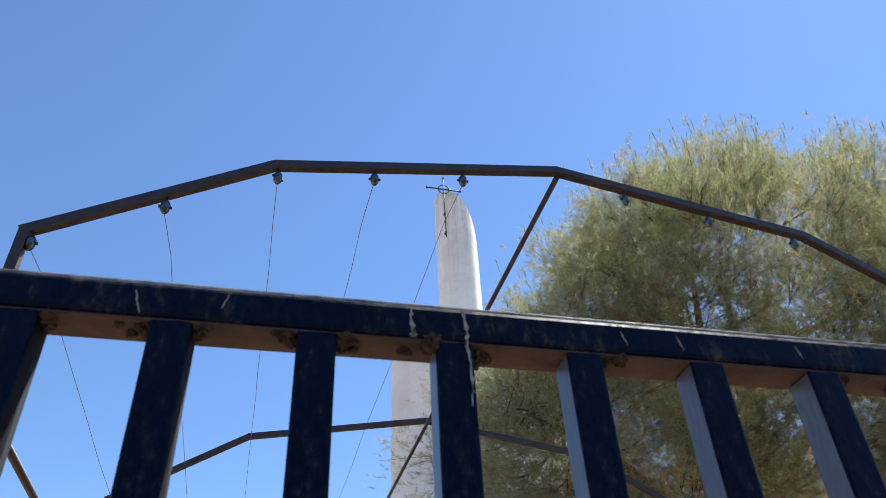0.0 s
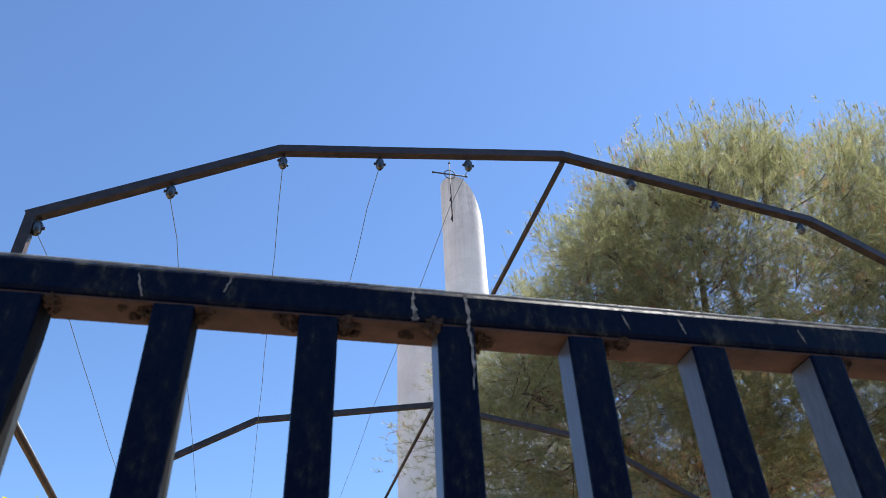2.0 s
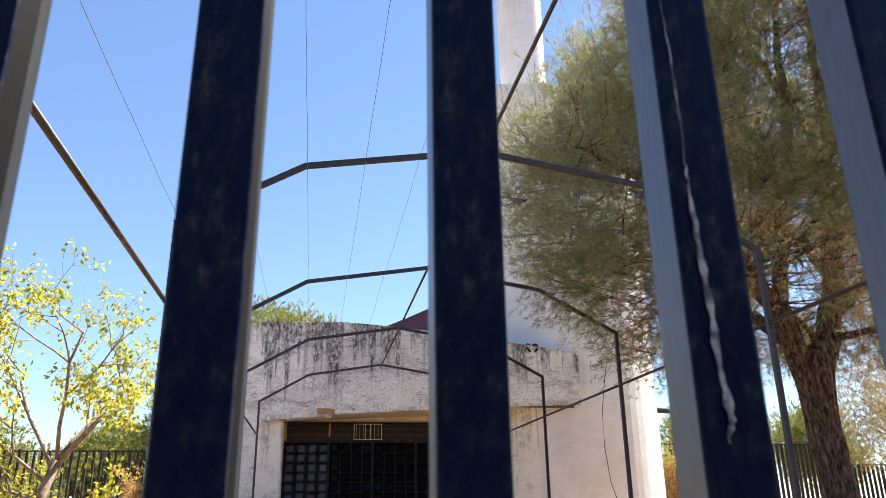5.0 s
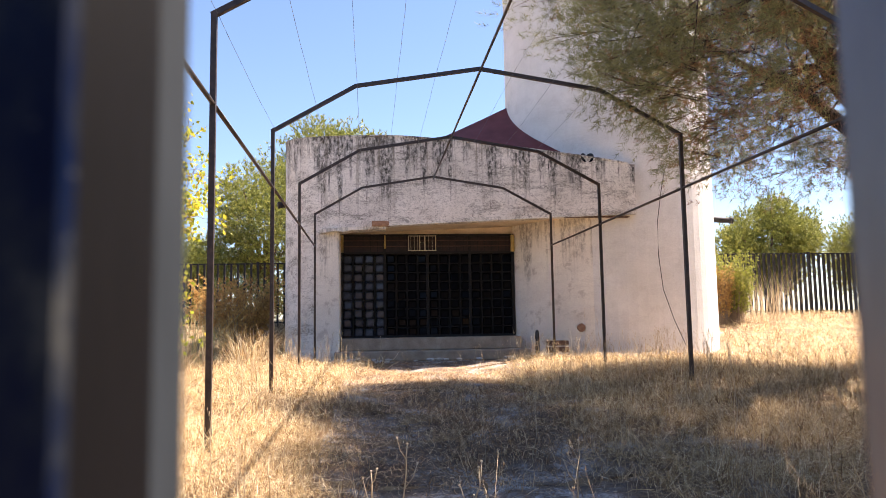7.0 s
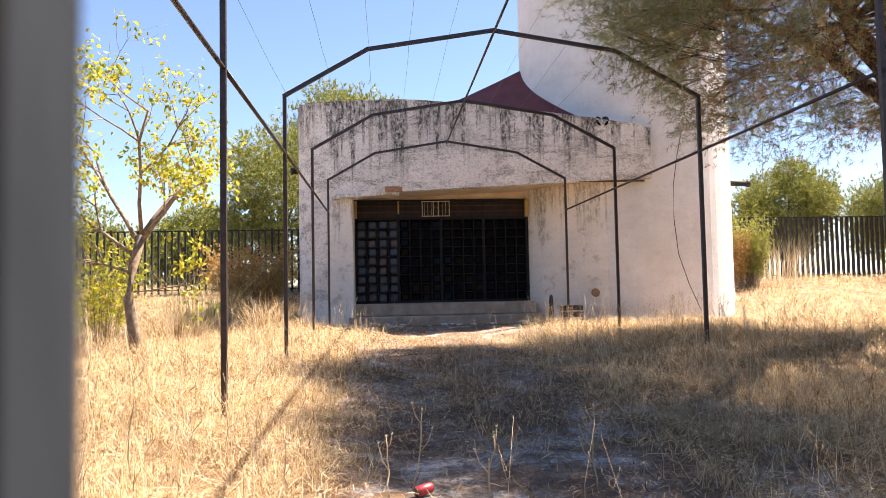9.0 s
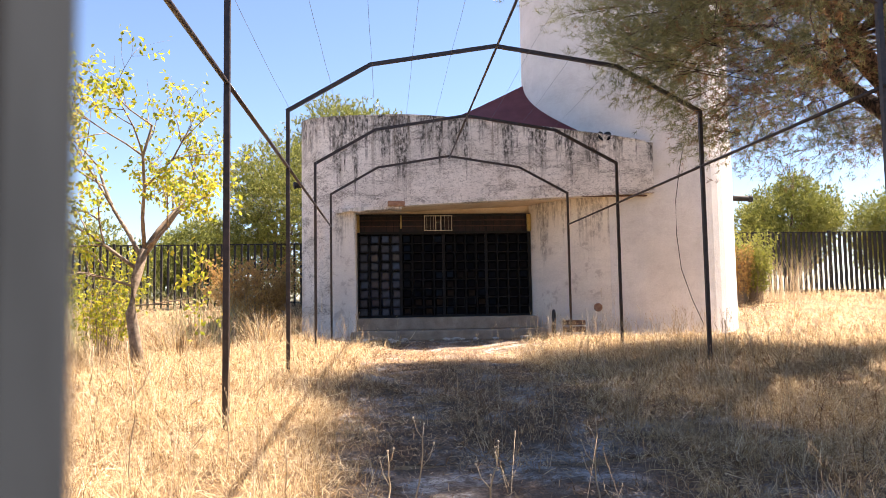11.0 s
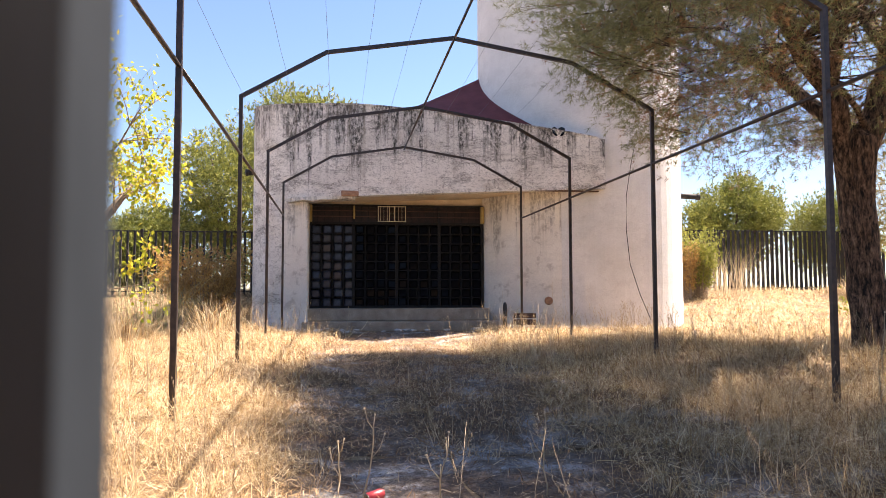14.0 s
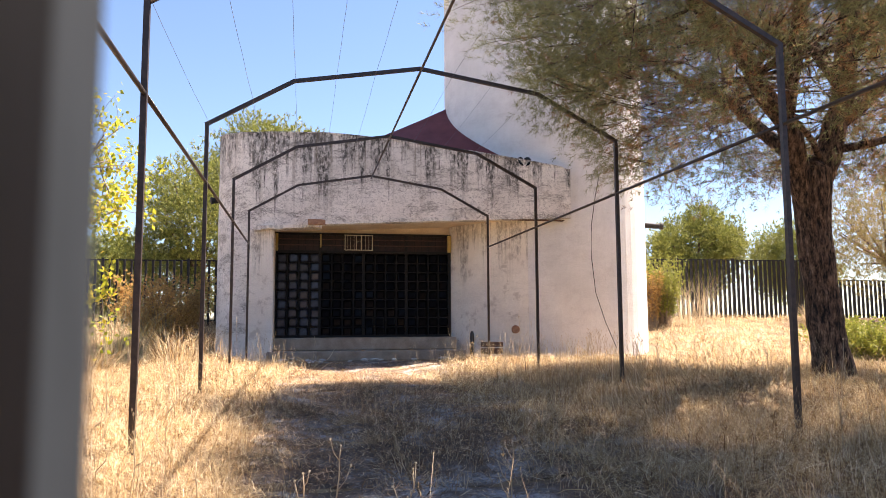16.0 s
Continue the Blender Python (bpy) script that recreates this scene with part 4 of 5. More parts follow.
    runs = [
        ([(6.90, 9.93, 2.05), (6.70, 9.87, 2.75), (6.36, 9.72, 3.4), (5.5, 9.2, 4.1), (4.4, 8.6, 4.6), (3.1, 8.1, 4.9)], [0.13, 0.165, 0.145, 0.11, 0.07, 0.03]),
        ([(6.99, 9.96, 2.15), (7.20, 10.0, 2.85), (7.50, 10.0, 3.7), (7.75, 9.95, 5.2), (7.8, 9.8, 7.0), (7.85, 9.7, 8.7)], [0.14, 0.18, 0.165, 0.14, 0.10, 0.03]),
        ([(7.5, 10.0, 3.55), (8.3, 9.9, 4.2), (9.7, 9.6, 4.8), (11.6, 9.4, 5.1)], [0.13, 0.10, 0.07, 0.03]),
        ([(6.4, 9.75, 3.3), (6.3, 9.2, 4.4), (6.0, 8.3, 5.6), (5.6, 7.6, 7.0)], [0.12, 0.10, 0.07, 0.03]),
        ([(7.6, 9.98, 4.0), (7.9, 11.0, 5.0), (8.2, 12.4, 5.8)], [0.12, 0.08, 0.03]),
        ([(6.6, 9.83, 2.95), (6.2, 10.6, 3.9), (5.4, 11.8, 5.0)], [0.11, 0.08, 0.03]),
        ([(7.7, 9.95, 4.6), (8.0, 8.6, 5.6), (8.4, 6.8, 6.2)], [0.11, 0.07, 0.03]),
        ([(7.78, 9.9, 6.2), (6.6, 9.5, 7.4), (5.4, 9.2, 8.2)], [0.09, 0.06, 0.03]),
        ([(7.8, 9.85, 6.6), (9.2, 9.8, 7.6), (10.4, 9.6, 8.2)], [0.09, 0.06, 0.03]),
        ([(7.15, 9.95, 2.9), (6.2, 9.2, 3.3), (5.1, 8.5, 3.55)], [0.05, 0.03, 0.012]),
        ([(7.3, 9.98, 3.1), (8.2, 9.3, 3.2), (9.3, 8.8, 3.3)], [0.06, 0.045, 0.02]),
    ]
    # unseen foliage added in the crown over the fork to stop sun leaks
    for k in range(34):
        blobs.append((Vector((rng.gauss(7.2, 1.0), rng.gauss(9.7, 0.9), rng.uniform(4.9, 7.4))), rng.uniform(0.6, 0.85), Vector((0, 0, 1)), 0.5))
    hubs = []
    for pts, rad in runs:
        fine, fr = [], []
        for k in range(len(pts) - 1):
            for s in range(4):
                t = s / 4
                e = Vector(pts[k]).lerp(Vector(pts[k + 1]), t)
                fine.append(e + noise.noise_vector(e * 1.7) * 0.10 * (1 if k else t))
                fr.append(rad[k] + (rad[k + 1] - rad[k]) * t)
        fine.append(Vector(pts[-1]))
        fr.append(rad[-1])
        tube("limb", fine, fr, BARK, tree, 12)
        hubs += fine[4:]
    twigs, feet, ways, dfeet, dways, hfeet, hways = [], [], [], [], [], [], []
    for p, r, u, q in blobs:
        h = min(hubs, key=lambda g: (g - p).length + 0.6 * max(0.0, g.z - p.z))
        m1 = h.lerp(p, 0.5) + Vector((rng.uniform(-0.25, 0.25), rng.uniform(-0.25, 0.25), rng.uniform(-0.3, 0.1)))
        bend = h.lerp(m1, 0.5) + Vector((rng.uniform(-0.12, 0.12), rng.uniform(-0.12, 0.12), rng.uniform(-0.12, 0.05)))
        if rng.random() < 0.6:
            twigs.append(([h, bend, m1, p], [0.012, 0.010, 0.007, 0.003]))
        inside = q < 0.72
        brown = 0.55 if p.z < 4.6 and inside else 0.22 if inside else 0.10 if p.z < 3.6 else 0.03
        for j in range(7):
            o = Vector((rng.gauss(0, 1), rng.gauss(0, 1), rng.gauss(0, 0.8))).normalized()
            e = p + (o + u * 0.5) * r * 0.62
            if j < 4:
                twigs.append(([m1.lerp(p, 0.65), p.lerp(e, 0.35) + o * 0.04, e], [0.006, 0.0045, 0.002]))
            # shoots fan out from the end of each branchlet
            n = (12 if p.z < 5.6 else 14 if p.z > 7.2 else 10) if not inside else 8
            c = np.array(p.lerp(e, 0.55)) + nr.normal(0, 0.16 * r + 0.06, (n, 3))
            w = np.array(o + u * 0.7) * 0.8 + nr.normal(0, 0.55, (n, 3)) + np.array([0, 0, 0.55 if p.z > 4.5 else 0.2])
            dry = nr.random(n) < brown
            (hfeet if inside else feet).append(c[~dry]), (hways if inside else ways).append(w[~dry]), dfeet.append(c[dry]), dways.append(w[dry])
    tubes("twig_mass", twigs, BARK, tree, 4, "bare brown inner twigs")
    live = brush(np.concatenate(feet), np.concatenate(ways), 0.16, 20, 0.105, 0.0026, 1.4, 6)
    heart = brush(np.concatenate(hfeet), np.concatenate(hways), 0.16, 11, 0.105, 0.0046, 1.4, 8)
    # upright young shoots that stand up like candles along the top of the crown
    feet, ways = [], []
    for p, r, u, q in blobs:
        if q < 0.8 or p.z < 5.0 or u.z < 0.12:
            continue
        for j in range(4):
            feet.append(p + Vector((rng.gauss(0, 0.4) * r, rng.gauss(0, 0.4) * r, rng.uniform(0.4, 0.85) * r)))
            ways.append(Vector((rng.gauss(0, 0.13) + 0.15 * u.x, rng.gauss(0, 0.13) + 0.15 * u.y, 1)))
    tall = brush(np.array(feet), np.array(ways), 0.34, 34, 0.060, 0.0042, 0.45, 9)
    v = np.concatenate([live, heart, tall])
    obj("crown", big_mesh("crown", v, np.arange(len(v)).reshape(-1, 3), NEEDLE), tree, None, "olive-green needles in dense brushes")
    v = brush(np.concatenate(dfeet), np.concatenate(dways), 0.16, 14, 0.10, 0.0032, 1.4, 7)
    obj("dead_foliage", big_mesh("dead_foliage", v, np.arange(len(v)).reshape(-1, 3), DEAD), tree, None, "rust-brown dead needles")
    # cones hanging among the needles
    for k in range(14):
        p, r, u, q = blobs[k * 13]
        at = p + u * 0.4 * r
        bm = bmesh.new()
        bmesh.ops.create_icosphere(bm, subdivisions=2, radius=0.06, matrix=Matrix.Translation(at) @ Matrix.Diagonal((0.8, 0.8, 1.2, 1)))
        for vv in bm.verts:
            vv.co += vv.normal * 0.012 * math.sin(60 * vv.co.x + 80 * vv.co.z)
        part("cone", bm, BARK, tree)


pine_tree()


def far_pine(x, y, top, radius, flat, seed, label, count=5200, leaf=None):
    tree = thing("pine_tree", label, "tree")
    rng = random.Random(seed)
    nr = np.random.default_rng(seed)
    z0 = gz(x, y) - 0.2
    cz = top - radius * flat
    tube("trunk", [(x, y, z0), (x + 0.1, y, (z0 + cz) / 2), (x, y, cz)], [0.25, 0.2, 0.1], BARK, tree, 8)
    blobs = []
    for k in range(70):
        u = Vector((rng.gauss(0, 1), rng.gauss(0, 1), rng.gauss(0, 1))).normalized()
        q = rng.uniform(0.35, 1.0) ** 0.5 * (1 + 0.15 * noise.noise(u * 2 + Vector((seed, 0, 0))))
        blobs.append((Vector((x, y, cz)) + Vector((u.x * radius, u.y * radius, u.z * radius * flat)) * q * 0.88, u))
    runs = [([(x, y, cz - 0.5 * radius * flat), p], [0.05, 0.015]) for p, u in blobs[:24]]
    tubes("limb_frame", runs, BARK, tree, 4)
    per = int(1.6 * count) // 70
    cs, ax = [], []
    for p, u in blobs:
        o = nr.normal(size=(per, 3))
        o /= np.linalg.norm(o, axis=1, keepdims=True)
        cs.append(np.array(p) + o * radius * 0.36 * nr.uniform(0.6, 1, (per, 1)))
        ax.append(o * 0.7 + np.array([0, 0, 0.6]))
    cs, ax = np.concatenate(cs), np.concatenate(ax)
    many, long, wide = (11, 0.11, 0.0085) if leaf else (7, 0.14, 0.021)
    obj("crown", needle_mesh("crown", cs, ax, many, long, wide, 0.9, leaf or FARPINE, seed, 0.12), tree, None, "sunlit yellow-green pine foliage")


far_pine(-4.0, 30.0, 6.9, 2.4, 1.2, 31, "dark green pine behind the far fence")
far_pine(-1.7, 33.0, 9.35, 3.2, 0.95, 32, "round pine crown rising behind the chapel roof", 7500)
far_pine(-11.0, 31.0, 3.9, 2.6, 0.9, 37, "low round pine behind the far fence")
far_pine(-8.0, 33.0, 4.2, 2.2, 0.8, 38, "pine beyond the far fence")
far_pine(16.5, 30.0, 5.4, 2.1, 0.85, 33, "round bright green stone pine behind the fence", 7000)
far_pine(25.5, 36.0, 6.2, 2.5, 1.0, 34, "dark pine standing far behind the fence", 5200)
far_pine(20.6, 24.0, 6.2, 2.7, 0.85, 36, "thin brownish pine beside the yard", 3400, TAWNY)
far_pine(24.8, 27.0, 6.8, 2.8, 0.8, 41, "thin brownish pine farther along the yard", 3200, TAWNY)


def small_tree():
    tree = thing("small_tree", "small half-bare tree with sparse yellow-green leaves", "tree")
    rng = random.Random(8)
    runs, tips = [], []
    base = Vector((-3.42, 11.6, gz(-3.42, 11.6) - 0.1))
    trunk = [base, base + Vector((-0.06, 0, 0.4)), base + Vector((-0.13, 0, 0.85)), base + Vector((-0.08, 0.02, 1.3)), base + Vector((0.04, 0.02, 1.75))]
    tube("trunk", trunk, [0.10, 0.080, 0.072, 0.068, 0.062], TWIG, tree, 12)

    def grow(p, d, length, r, depth):
        pts, rs = [p], [r]
        n = 4
        for k in range(n):
            d = (d + Vector((rng.gauss(0, 0.16), rng.gauss(0, 0.16), rng.gauss(0.04, 0.12)))).normalized()
            p = p + d * length / n
            pts.append(p)
            rs.append(r * (1 - 0.5 * (k + 1) / n))
            if depth > 0 and k >= 1:
                for j in range(rng.choice((1, 1, 2))):
                    s = d.cross(Vector((rng.gauss(0, 1), rng.gauss(0, 1), rng.gauss(0, 1)))).normalized()
                    grow(p, (d * 0.65 + s * rng.uniform(0.5, 0.95)).normalized(), length * rng.uniform(0.5, 0.75), rs[-1] * 0.7, depth - 1)
            if depth <= 1:
                tips.append((p, d))
        runs.append((pts, rs))

    top = trunk[-1]
    grow(top, Vector((0.45, 0.1, 0.85)).normalized(), 1.4, 0.034, 3)
    grow(top, Vector((0.05, -0.2, 1)).normalized(), 1.8, 0.032, 3)
    grow(top - Vector((0.03, 0, 0.15)), Vector((-0.45, 0.2, 0.9)).normalized(), 1.75, 0.034, 3)
    grow(top - Vector((0.08, 0, 0.3)), Vector((-0.75, -0.1, 0.5)).normalized(), 1.15, 0.030, 3)
    grow(top, Vector((0.65, -0.25, 0.55)).normalized(), 0.95, 0.028, 3)
    grow(top - Vector((0.1, 0, 0.55)), Vector((-0.8, -0.2, 0.45)).normalized(), 0.85, 0.022, 2)
    grow(top - Vector((0.1, 0, 0.8)), Vector((0.85, -0.3, 0.12)).normalized(), 0.85, 0.012, 2)
    # the sawn-off stub
    tube("stub", [top - Vector((0.04, 0, 0.15)), top + Vector((0.22, 0, 0.22)), top + Vector((0.42, 0, 0.50)), top + Vector((0.52, 0, 0.64))], [0.040, 0.028, 0.022, 0.018], TWIG, tree, 10, False, "sawn-off limb")
    tubes("branchwork", runs, TWIG, tree, 5, "pale grey bare branches")
    nr = np.random.default_rng(8)
    keep = [t for t in tips if rng.random() < 0.85]
    verts, tris = [], []
    for p, d in keep:
        for j in range(rng.choice((0, 0, 2, 3, 5, 7))):
            c = p + Vector((rng.gauss(0, 0.05), rng.gauss(0, 0.05), rng.gauss(0, 0.05)))
            ax = Vector((rng.gauss(0, 0.6), rng.gauss(0, 0.6), rng.gauss(-0.5, 0.5))).normalized()
            s = ax.cross(Vector((rng.gauss(0, 1), rng.gauss(0, 1), rng.gauss(0, 1)))).normalized()
            ln, wd = rng.uniform(0.06, 0.10), rng.uniform(0.017, 0.030)
            fold = ax.cross(s) * wd * 0.4
            b = len(verts)
            verts += [c, c + ax * ln * 0.5 + s * wd + fold, c + ax * ln, c + ax * ln * 0.5 - s * wd + fold]
            tris += [(b, b + 1, b + 2), (b, b + 2, b + 3)]
    obj("foliage", big_mesh("foliage", np.array([tuple(v) for v in verts]), np.array(tris), LEAF), tree, None, "yellow-green drooping leaves")


small_tree()


def shrub(name, label, x, y, w, h, count, mat, seed, thin=0.004, leafy=0.0, upright=0.5):
    """A shrub of many thin stems that fan out from the foot, with small leaves on them where it has any."""
    ob = thing(name, label, "shrub")
    rng = np.random.default_rng(seed)
    z = gz(x, y)
    a = rng.uniform(0, 2 * np.pi, count)
    r0 = 0.25 * w * np.sqrt(rng.random(count))
    foot = np.stack([x + r0 * np.cos(a), y + r0 * np.sin(a), np.full(count, z - 0.03)], -1)
    hh = h * rng.uniform(0.5, 1.0, count)
    lean = w * 0.5 * rng.random(count) ** upright
    mid = foot + np.stack([0.35 * lean * np.cos(a), 0.35 * lean * np.sin(a), 0.55 * hh], -1)
    b = a + rng.normal(0, 0.5, count)
    tip = foot + np.stack([lean * np.cos(b), lean * np.sin(b), hh], -1)
    side = np.stack([-np.sin(a), np.cos(a), np.zeros(count)], -1) * thin
    v = np.stack([foot - side, foot + side, mid - side, mid + side, tip], 1).reshape(-1, 3)
    k = 5 * np.arange(count)[:, None]
    t = np.concatenate([k + [0, 1, 3], k + [0, 3, 2], k + [2, 3, 4]])
    stems = obj("stem_clump", big_mesh("stem_clump", v, t, mat if not leafy else TWIG), ob)
    if leafy:
        n = int(count * leafy)
        i = rng.integers(0, count, n)
        s = rng.uniform(0.3, 1.0, (n, 1))
        c = np.where(s < 0.55, foot[i] + (mid[i] - foot[i]) * s / 0.55, mid[i] + (tip[i] - mid[i]) * (s - 0.55) / 0.45) + rng.normal(0, 0.05, (n, 3))
        obj("foliage", needle_mesh("foliage", c, rng.normal(size=(n, 3)), 3, 0.09, 0.016, 0.8, mat, seed + 1), ob)


shrub("broom_bush", "grey-green broom bush of thin upright stems", -5.6, 15.2, 3.4, 1.9, 330, BROOM, 51, 0.0035, 0, 0.9)
shrub("broom_bush", "grey-green broom bush behind the small tree", -3.6, 16.0, 2.8, 1.7, 260, BROOM, 52, 0.0035, 0, 0.9)
shrub("russet_bush", "russet dead shrub beside the chapel wall", -3.4, 20.4, 2.2, 1.9, 260, RUSSET, 53, 0.005, 22, 0.7)
shrub("russet_bush", "russet shrub with yellowing leaves against the tower", 10.85, 22.9, 0.7, 1.9, 160, RUSSET, 54, 0.006, 16, 0.7)
shrub("green_bush", "tall yellow-green bush between tower and fence", 11.4, 23.2, 1.2, 2.4, 200, GREEN, 64, 0.005, 20, 0.6)
shrub("dry_bush", "tall pale dry grass clump by the far fence", 12.6, 23.6, 3.4, 1.9, 240, STALK, 55, 0.0035, 0, 0.75)
shrub("dry_bush", "dry tan bush on the sunny bank", 16.4, 22.5, 1.4, 0.9, 320, STRAW, 56, 0.005, 0, 0.8)
shrub("dry_bush", "tall dry grass clump near the chapel corner", -2.3, 15.7, 1.8, 0.85, 420, STRAW, 60, 0.004, 0, 0.8)
shrub("dry_bush", "tall dry grass clump behind the small tree", -3.9, 15.4, 2.0, 0.8, 420, STRAW, 61, 0.004, 0, 0.8)
shrub("green_bush", "low green leafy bush past the pine trunk", 11.2, 13.9, 2.0, 0.95, 420, GREEN, 57, 0.004, 14, 0.6)
shrub("green_bush", "small yellow-green sapling under the little tree", -4.6, 13.4, 1.3, 1.8, 90, LEAF, 58, 0.004, 9, 0.6)


def grass_field():
    """Dry grass: bent straw blades in tufts, matted strands between them, thin litter over the path."""
    rng = np.random.default_rng(77)

    def blades(foot, way, rise, length, width, droop):
        """Thin blades that leave the foot along way and rise, and sag towards the tip."""
        m = len(foot)
        flat = np.stack([np.cos(way), np.sin(way), np.zeros(m)], -1)
        up = np.array([0, 0, 1.0])
        c, s = np.cos(rise)[:, None], np.sin(rise)[:, None]
        d1 = flat * c + up * s
        r2 = rise - droop
        w2 = way + rng.normal(0, 0.5, m)
        d2 = np.stack([np.cos(w2) * np.cos(r2), np.sin(w2) * np.cos(r2), np.sin(r2)], -1)
        r3 = r2 - droop * rng.uniform(0.2, 1.6, m)
        w3 = w2 + rng.normal(0, 0.6, m)
        d3 = np.stack([np.cos(w3) * np.cos(r3), np.sin(w3) * np.cos(r3), np.sin(r3)], -1)
        ln = length[:, None]
        p1 = foot + d1 * ln * 0.45
        p2 = p1 + d2 * ln * 0.3
        p3 = p2 + d3 * ln * 0.25
        for p in (p1, p3):
            p[:, 2] = np.maximum(p[:, 2], ground_z(p[:, 0], p[:, 1]) + 0.004)
        turn = way + np.pi / 2 + rng.normal(0, 0.5, m)
        side = np.stack([np.cos(turn), np.sin(turn), rng.normal(0, 0.3, m)], -1) * width[:, None]
        v = np.stack([foot - side, foot + side, p1 - side * 0.85, p1 + side * 0.85, p3], 1).reshape(-1, 3)
        k = 5 * np.arange(m)[:, None]
        return v, np.concatenate([k + [0, 1, 3], k + [0, 3, 2], k + [2, 3, 4]])

    def patchy(x, y, f=1.0):
        return 0.5 + 0.25 * np.sin(f * (2.3 * x + 1.1 * np.sin(1.7 * y))) + 0.25 * np.sin(f * (2.9 * y + 1.3 * np.sin(2.1 * x)) + 1.0)

    def tufts(n, per, x0, x1, y0, y1, tall, thin, keep, stand=0.72):
        x, y = rng.uniform(x0, x1, n), rng.uniform(y0, y1, n)
        size = np.clip(rng.lognormal(-0.25, 0.45, n), 0.3, 1.7) * (0.6 + 0.6 * patchy(x, y))
        ok = rng.random(n) < keep(x, y)
        x, y, size = (np.repeat(w[ok], per) for w in (x, y, size))
        m = len(x)
        r = 0.05 * size * rng.normal(size=m)
        a = rng.uniform(0, 2 * np.pi, m)
        fx, fy = x + r * np.cos(a), y + r * np.sin(a)
        foot = np.stack([fx, fy, ground_z(fx, fy) - 0.01], -1)
        rise = np.clip(rng.normal(stand, 0.38, m), 0.05, 1.55)
        length = tall * size * rng.uniform(0.35, 1.15, m)
        return blades(foot, a + rng.normal(0, 0.7, m), rise, length, thin * rng.uniform(0.5, 1.4, m), rng.uniform(0.0, 0.9, m))

    def mat_layer(n, x0, x1, y0, y1, deep, long, thin, keep):
        x, y = rng.uniform(x0, x1, n), rng.uniform(y0, y1, n)
        ok = rng.random(n) < keep(x, y) * (0.45 + 0.55 * patchy(x, y, 1.8))
        x, y = x[ok], y[ok]
        m = len(x)
        h = deep * rng.random(m) ** 1.6 * (0.3 + 0.9 * patchy(x, y))
        foot = np.stack([x, y, ground_z(x, y) + 0.004 + h], -1)
        return blades(foot, rng.uniform(0, 2 * np.pi, m), rng.normal(0.12, 0.3, m), long * rng.uniform(0.3, 1.2, m), thin * rng.uniform(0.5, 1.4, m), rng.normal(0.15, 0.45, m))

    def round_can(x, y):
        return 1 - 0.99 * np.exp(-((x - 0.19) / 0.25) ** 2 - ((y - 4.55) / 0.5) ** 2)

    def chapel_free(x, y):
        return np.where((x > -2.2) & (x < 9.3) & (y > 17.0), 0.0, 1.0)

    def trodden(x, y):
        """1 on the worn strip of path, 0 in the deep grass."""
        wob = 0.18 * np.sin(1.9 * y) + 0.1 * np.sin(4.7 * y + x)
        left = x + 0.42 + wob - np.clip((y - 13.0) * 0.22, 0, 0.4)
        right = 1.75 + 0.02 * y + 0.5 * wob + np.clip((y - 12.6) * 0.55, 0, 1.1) - x
        return np.clip(np.minimum(left, right) / 0.30, 0, 1)

    def deep_grass(x, y):
        return (1 - trodden(x, y)) * chapel_free(x, y) * round_can(x, y)

    def low_growth(x, y):
        """Short dead growth comes back over the path between the bare near slabs and the sunny apron."""
        cover = np.clip((y - 5.3) / 1.0, 0, 1) * np.clip((13.4 - y) / 0.8, 0, 1)
        lane = np.exp(-((x - 0.12 - 0.02 * y) / 0.20) ** 2)
        return trodden(x, y) * cover * (1 - 0.9 * lane) * (0.35 + 0.65 * patchy(x, y, 1.4)) * chapel_free(x, y)

    def strewn(x, y):
        bare_near = np.exp(-((x - 0.8) / 0.9) ** 2 - ((y - 4.9) / 0.95) ** 2)
        return trodden(x, y) * (1 - 0.82 * bare_near) * np.where(y > 13.2, 0.18, 1.0) * chapel_free(x, y) * round_can(x, y)

    straw, brown = "dense bleached dry grass covering the yard", "brown dead grass and litter over the path"
    beds = [
        (tufts(4300, 21, -4.2, 5.6, 3.3, 7.5, 0.34, 0.0013, deep_grass), STRAW, straw),
        (mat_layer(105000, -4.2, 5.6, 3.3, 7.5, 0.17, 0.22, 0.0013, deep_grass), STRAW, straw),
        (tufts(7600, 15, -7.5, 10.5, 7.3, 13.5, 0.36, 0.0021, deep_grass), STRAW, straw),
        (mat_layer(95000, -7.5, 10.5, 7.3, 13.5, 0.18, 0.25, 0.0021, deep_grass), STRAW, straw),
        (tufts(9500, 10, -12.0, 19.0, 13.3, 26.5, 0.36, 0.0042, deep_grass), STRAW, straw),
        (mat_layer(65000, -12.0, 19.0, 13.3, 26.5, 0.16, 0.30, 0.0042, deep_grass), STRAW, straw),
        (tufts(8000, 8, -0.9, 4.2, 5.2, 14.0, 0.19, 0.0018, low_growth, 0.75), LITTER, brown),
        (mat_layer(175000, -0.9, 4.2, 3.3, 16.4, 0.04, 0.12, 0.0023, strewn), LITTER, brown),
    ]
    for (v, t), mat, words in beds:
        g = obj("dry_grass", big_mesh("dry_grass", v, t, mat))
        tagged(g, words, "grass", kind="stuff")

    # thin upright straws with small seed spikes that stand above the rest
    n = 1300
    x, y = rng.uniform(-4.5, 7.5, n), 3.6 + 12.5 * rng.random(n) ** 1.3
    ok = rng.random(n) < np.maximum(deep_grass(x, y), 0.06)
    x, y = x[ok], y[ok]
    runs, spikes = [], []
    for px, py in zip(x, y):
        h = float(rng.uniform(0.28, 0.62))
        lean = [float(e) * h for e in rng.normal(0, 0.14, 2)]
        px, py = float(px), float(py)
        r = 0.0008 + 0.00011 * py
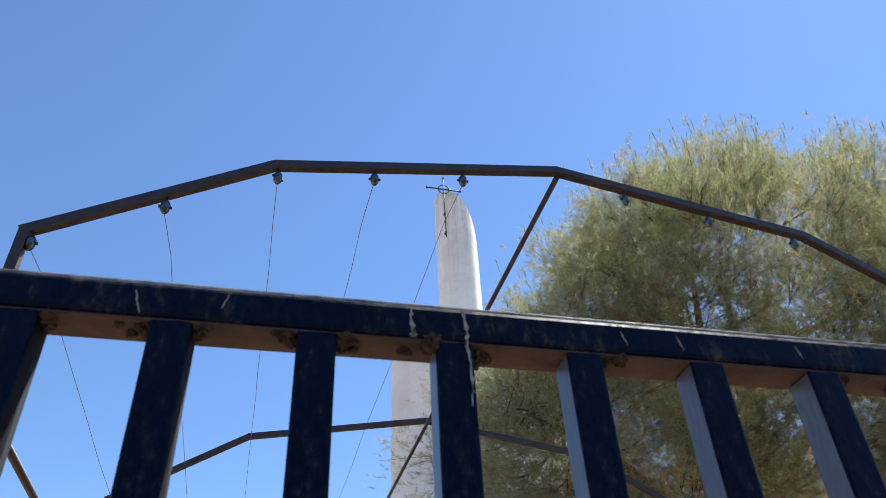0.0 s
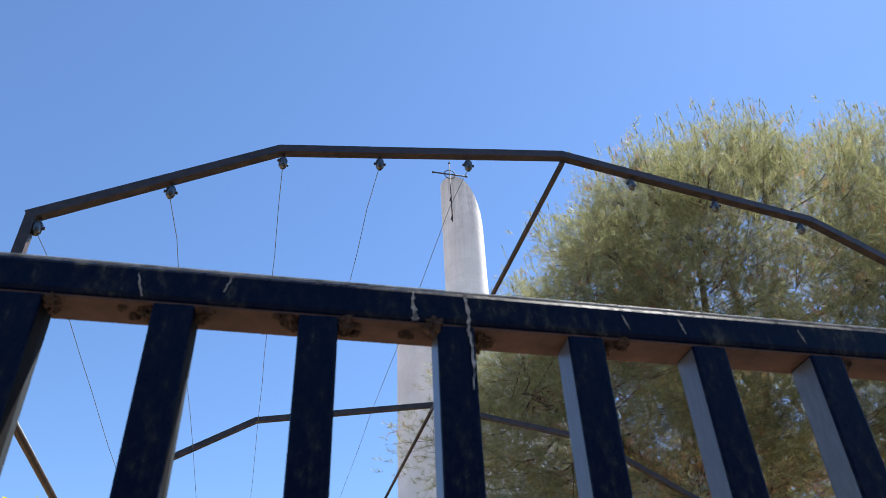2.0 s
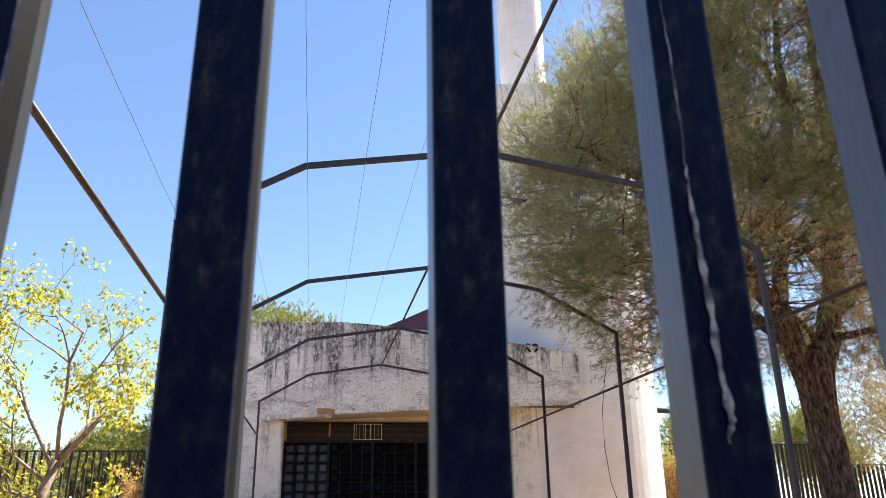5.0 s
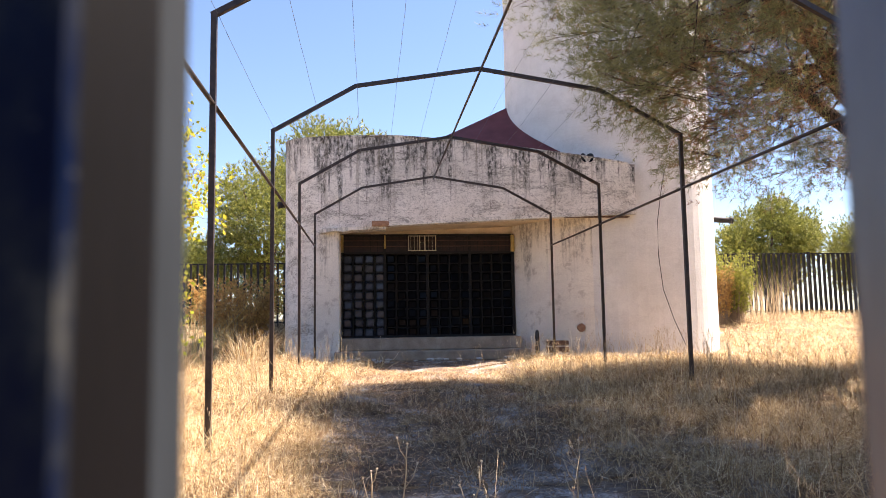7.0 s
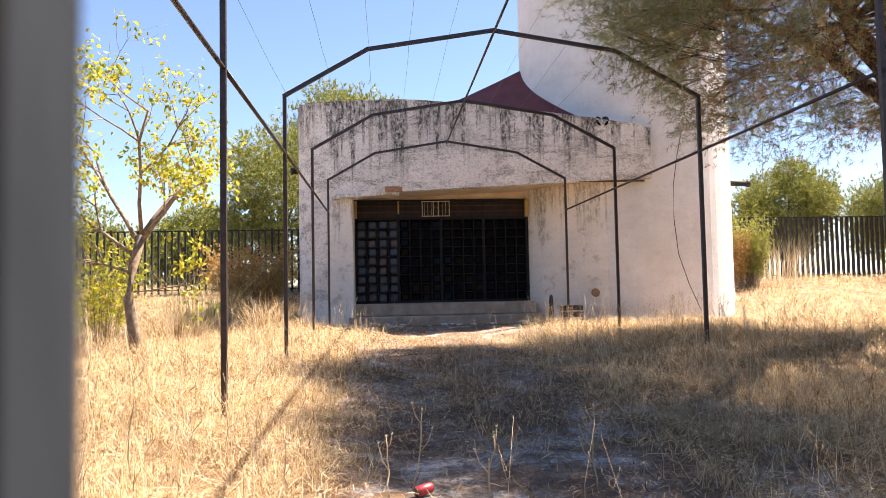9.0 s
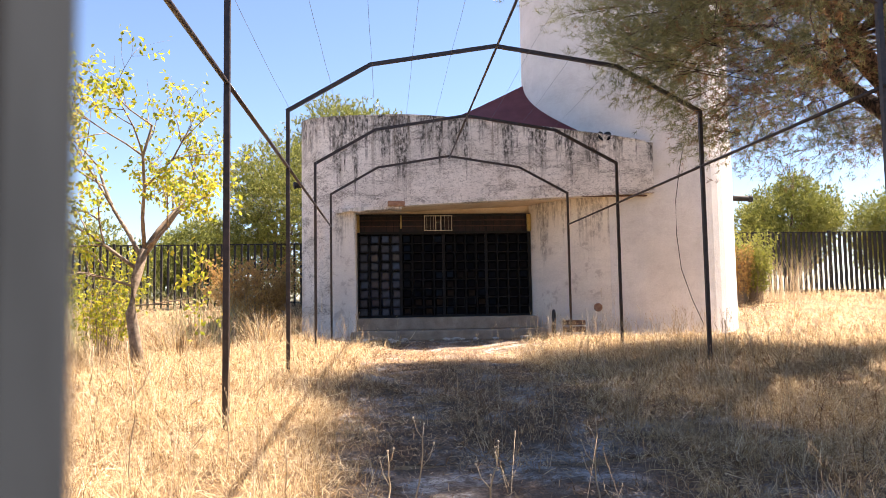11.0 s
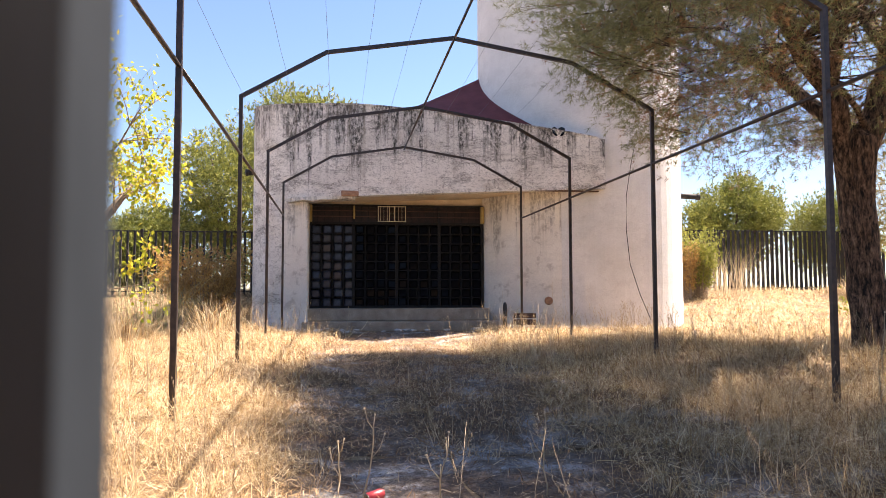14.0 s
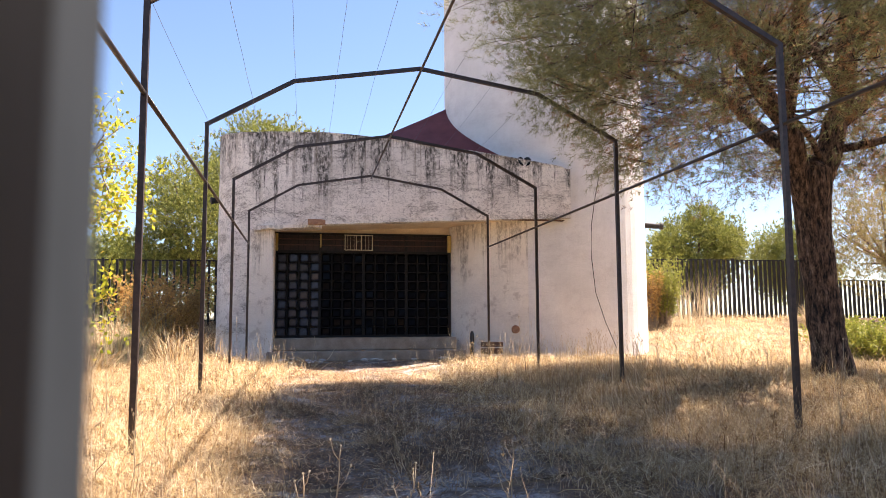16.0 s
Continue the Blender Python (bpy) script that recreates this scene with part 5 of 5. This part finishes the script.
        foot = Vector((px, py, gz(px, py) - 0.02))
        head = foot + Vector((lean[0], lean[1], h))
        runs.append(([foot, foot.lerp(head, 0.5) + Vector((0.02 * float(rng.normal()), 0.02 * float(rng.normal()), 0)), head], [r, r * 0.9, r * 0.6]))
        for j in range(rng.integers(1, 6)):
            t = rng.uniform(0.6, 1.0)
            q = foot.lerp(head, t)
            a = rng.uniform(0, 6.28)
            e = q + Vector((0.045 * math.cos(a), 0.045 * math.sin(a), 0.05 + 0.03 * rng.random()))
            runs.append(([q, e], [r * 0.6, r * 0.5]))
            runs.append(([e, e + Vector((0.002, 0, 0.006 + 1.5 * r)), e + Vector((0, 0, 0.012 + 3 * r))], [r * 1.1, r * 1.9, r * 0.8]))
    g = tubes("seed_straw", runs, STALK, None, 4)
    tagged(g, "thin dry straws with small seed heads above the grass", "grass", kind="stuff")


grass_field()


def tall_weed(x, y, h, seed, stout=1.0):
    weed = thing("dry_weed", "tall dry weed stalk with pale seed heads", "weed", (x, y, gz(x, y) - 0.02), "dry weeds by the path")
    rng = random.Random(seed)
    p, pts = Vector((0, 0, 0)), [Vector((0, 0, 0))]
    for k in range(6):
        p = p + Vector((rng.gauss(0, 0.012), rng.gauss(0, 0.012), h / 6))
        pts.append(p.copy())
    tube("stem", pts, [stout * e for e in (0.0055, 0.005, 0.0046, 0.0042, 0.0038, 0.0034, 0.0026)], STALK, weed, 5)
    for k in range(rng.choice((2, 3, 4))):
        q = pts[rng.choice((2, 3, 4, 5))]
        a = rng.uniform(0, 6.28)
        e = q + Vector((0.07 * math.cos(a), 0.07 * math.sin(a), 0.07 + 0.08 * rng.random()))
        tube("twig", [q, q.lerp(e, 0.5) + Vector((0.01 * math.cos(a), 0.01 * math.sin(a), -0.01)), e], [0.003, 0.0025, 0.002], STALK, weed, 4)
        pts.append(e)
    for e in [pts[6]] + pts[7:]:
        bm = bmesh.new()
        bmesh.ops.create_icosphere(bm, subdivisions=1, radius=0.003 + 0.0032 * stout, matrix=Matrix.Translation(e))
        for v in bm.verts:
            v.co = e + (v.co - e) * rng.uniform(0.7, 1.5)
        part("seed_head", bm, STALK, weed)


rng_w = random.Random(15)
for x, y, h in [(1.12, 4.75, 0.46), (0.53, 4.75, 0.36), (0.15, 4.9, 0.46), (0.03, 4.6, 0.34), (-0.45, 4.7, 0.4), (2.4, 5.6, 0.75), (-0.9, 5.2, 0.7), (3.6, 5.4, 0.8), (-1.3, 4.9, 0.8), (-1.4, 6.6, 0.8), (-1.2, 8.0, 0.8), (3.3, 15.6, 0.9), (4.5, 16.2, 1.1), (4.9, 16.4, 0.9), (-1.2, 15.4, 0.9), (0.2, 16.6, 0.6), (3.0, 16.3, 0.7)]:
    tall_weed(x, y, h, int(100 * (x + 10) + 7 * y), 1.0 if y < 5 else 0.7)
for k in range(26):
    x, y = rng_w.choice((rng_w.uniform(-3.2, -0.7), rng_w.uniform(3.0, 6.5))), rng_w.uniform(4.6, 11.0)
    tall_weed(x, y, rng_w.uniform(0.35, 0.65), 900 + k, 0.5)


def drink_can():
    can = thing("drink_can", "crumpled red drink can lying on its side", "can")
    can.matrix_basis = pose(0.21, 4.75, gz(0.21, 4.75) + 0.045, 0, 84, 32) @ Matrix.Scale(0.86, 4)
    prof = [(0.0, 0.024), (0.004, 0.026), (0.012, 0.033), (0.10, 0.033), (0.112, 0.027), (0.115, 0.0265)]
    verts, faces = [], []
    n = 20
    for z, r in prof:
        for k in range(n):
            a = 2 * math.pi * k / n
            dent = 1 - (0.22 * max(0, math.cos(a - 1.0)) * math.exp(-((z - 0.05) / 0.03) ** 2))
            verts.append((r * dent * math.cos(a), r * dent * math.sin(a), z - 0.057))
    for j in range(len(prof) - 1):
        for k in range(n):
            q = (k + 1) % n
            faces.append((j * n + k, j * n + q, (j + 1) * n + q, (j + 1) * n + k))
    obj("body", mesh_of("body", verts, faces, RED, True), can)
    for z in (-0.057, 0.057):
        bm = bmesh.new()
        bmesh.ops.create_cone(bm, cap_ends=True, segments=20, radius1=0.0262, radius2=0.0262, depth=0.004, matrix=pose(0, 0, z))
        part("lid", bm, GALV, can, "silver end")


drink_can()
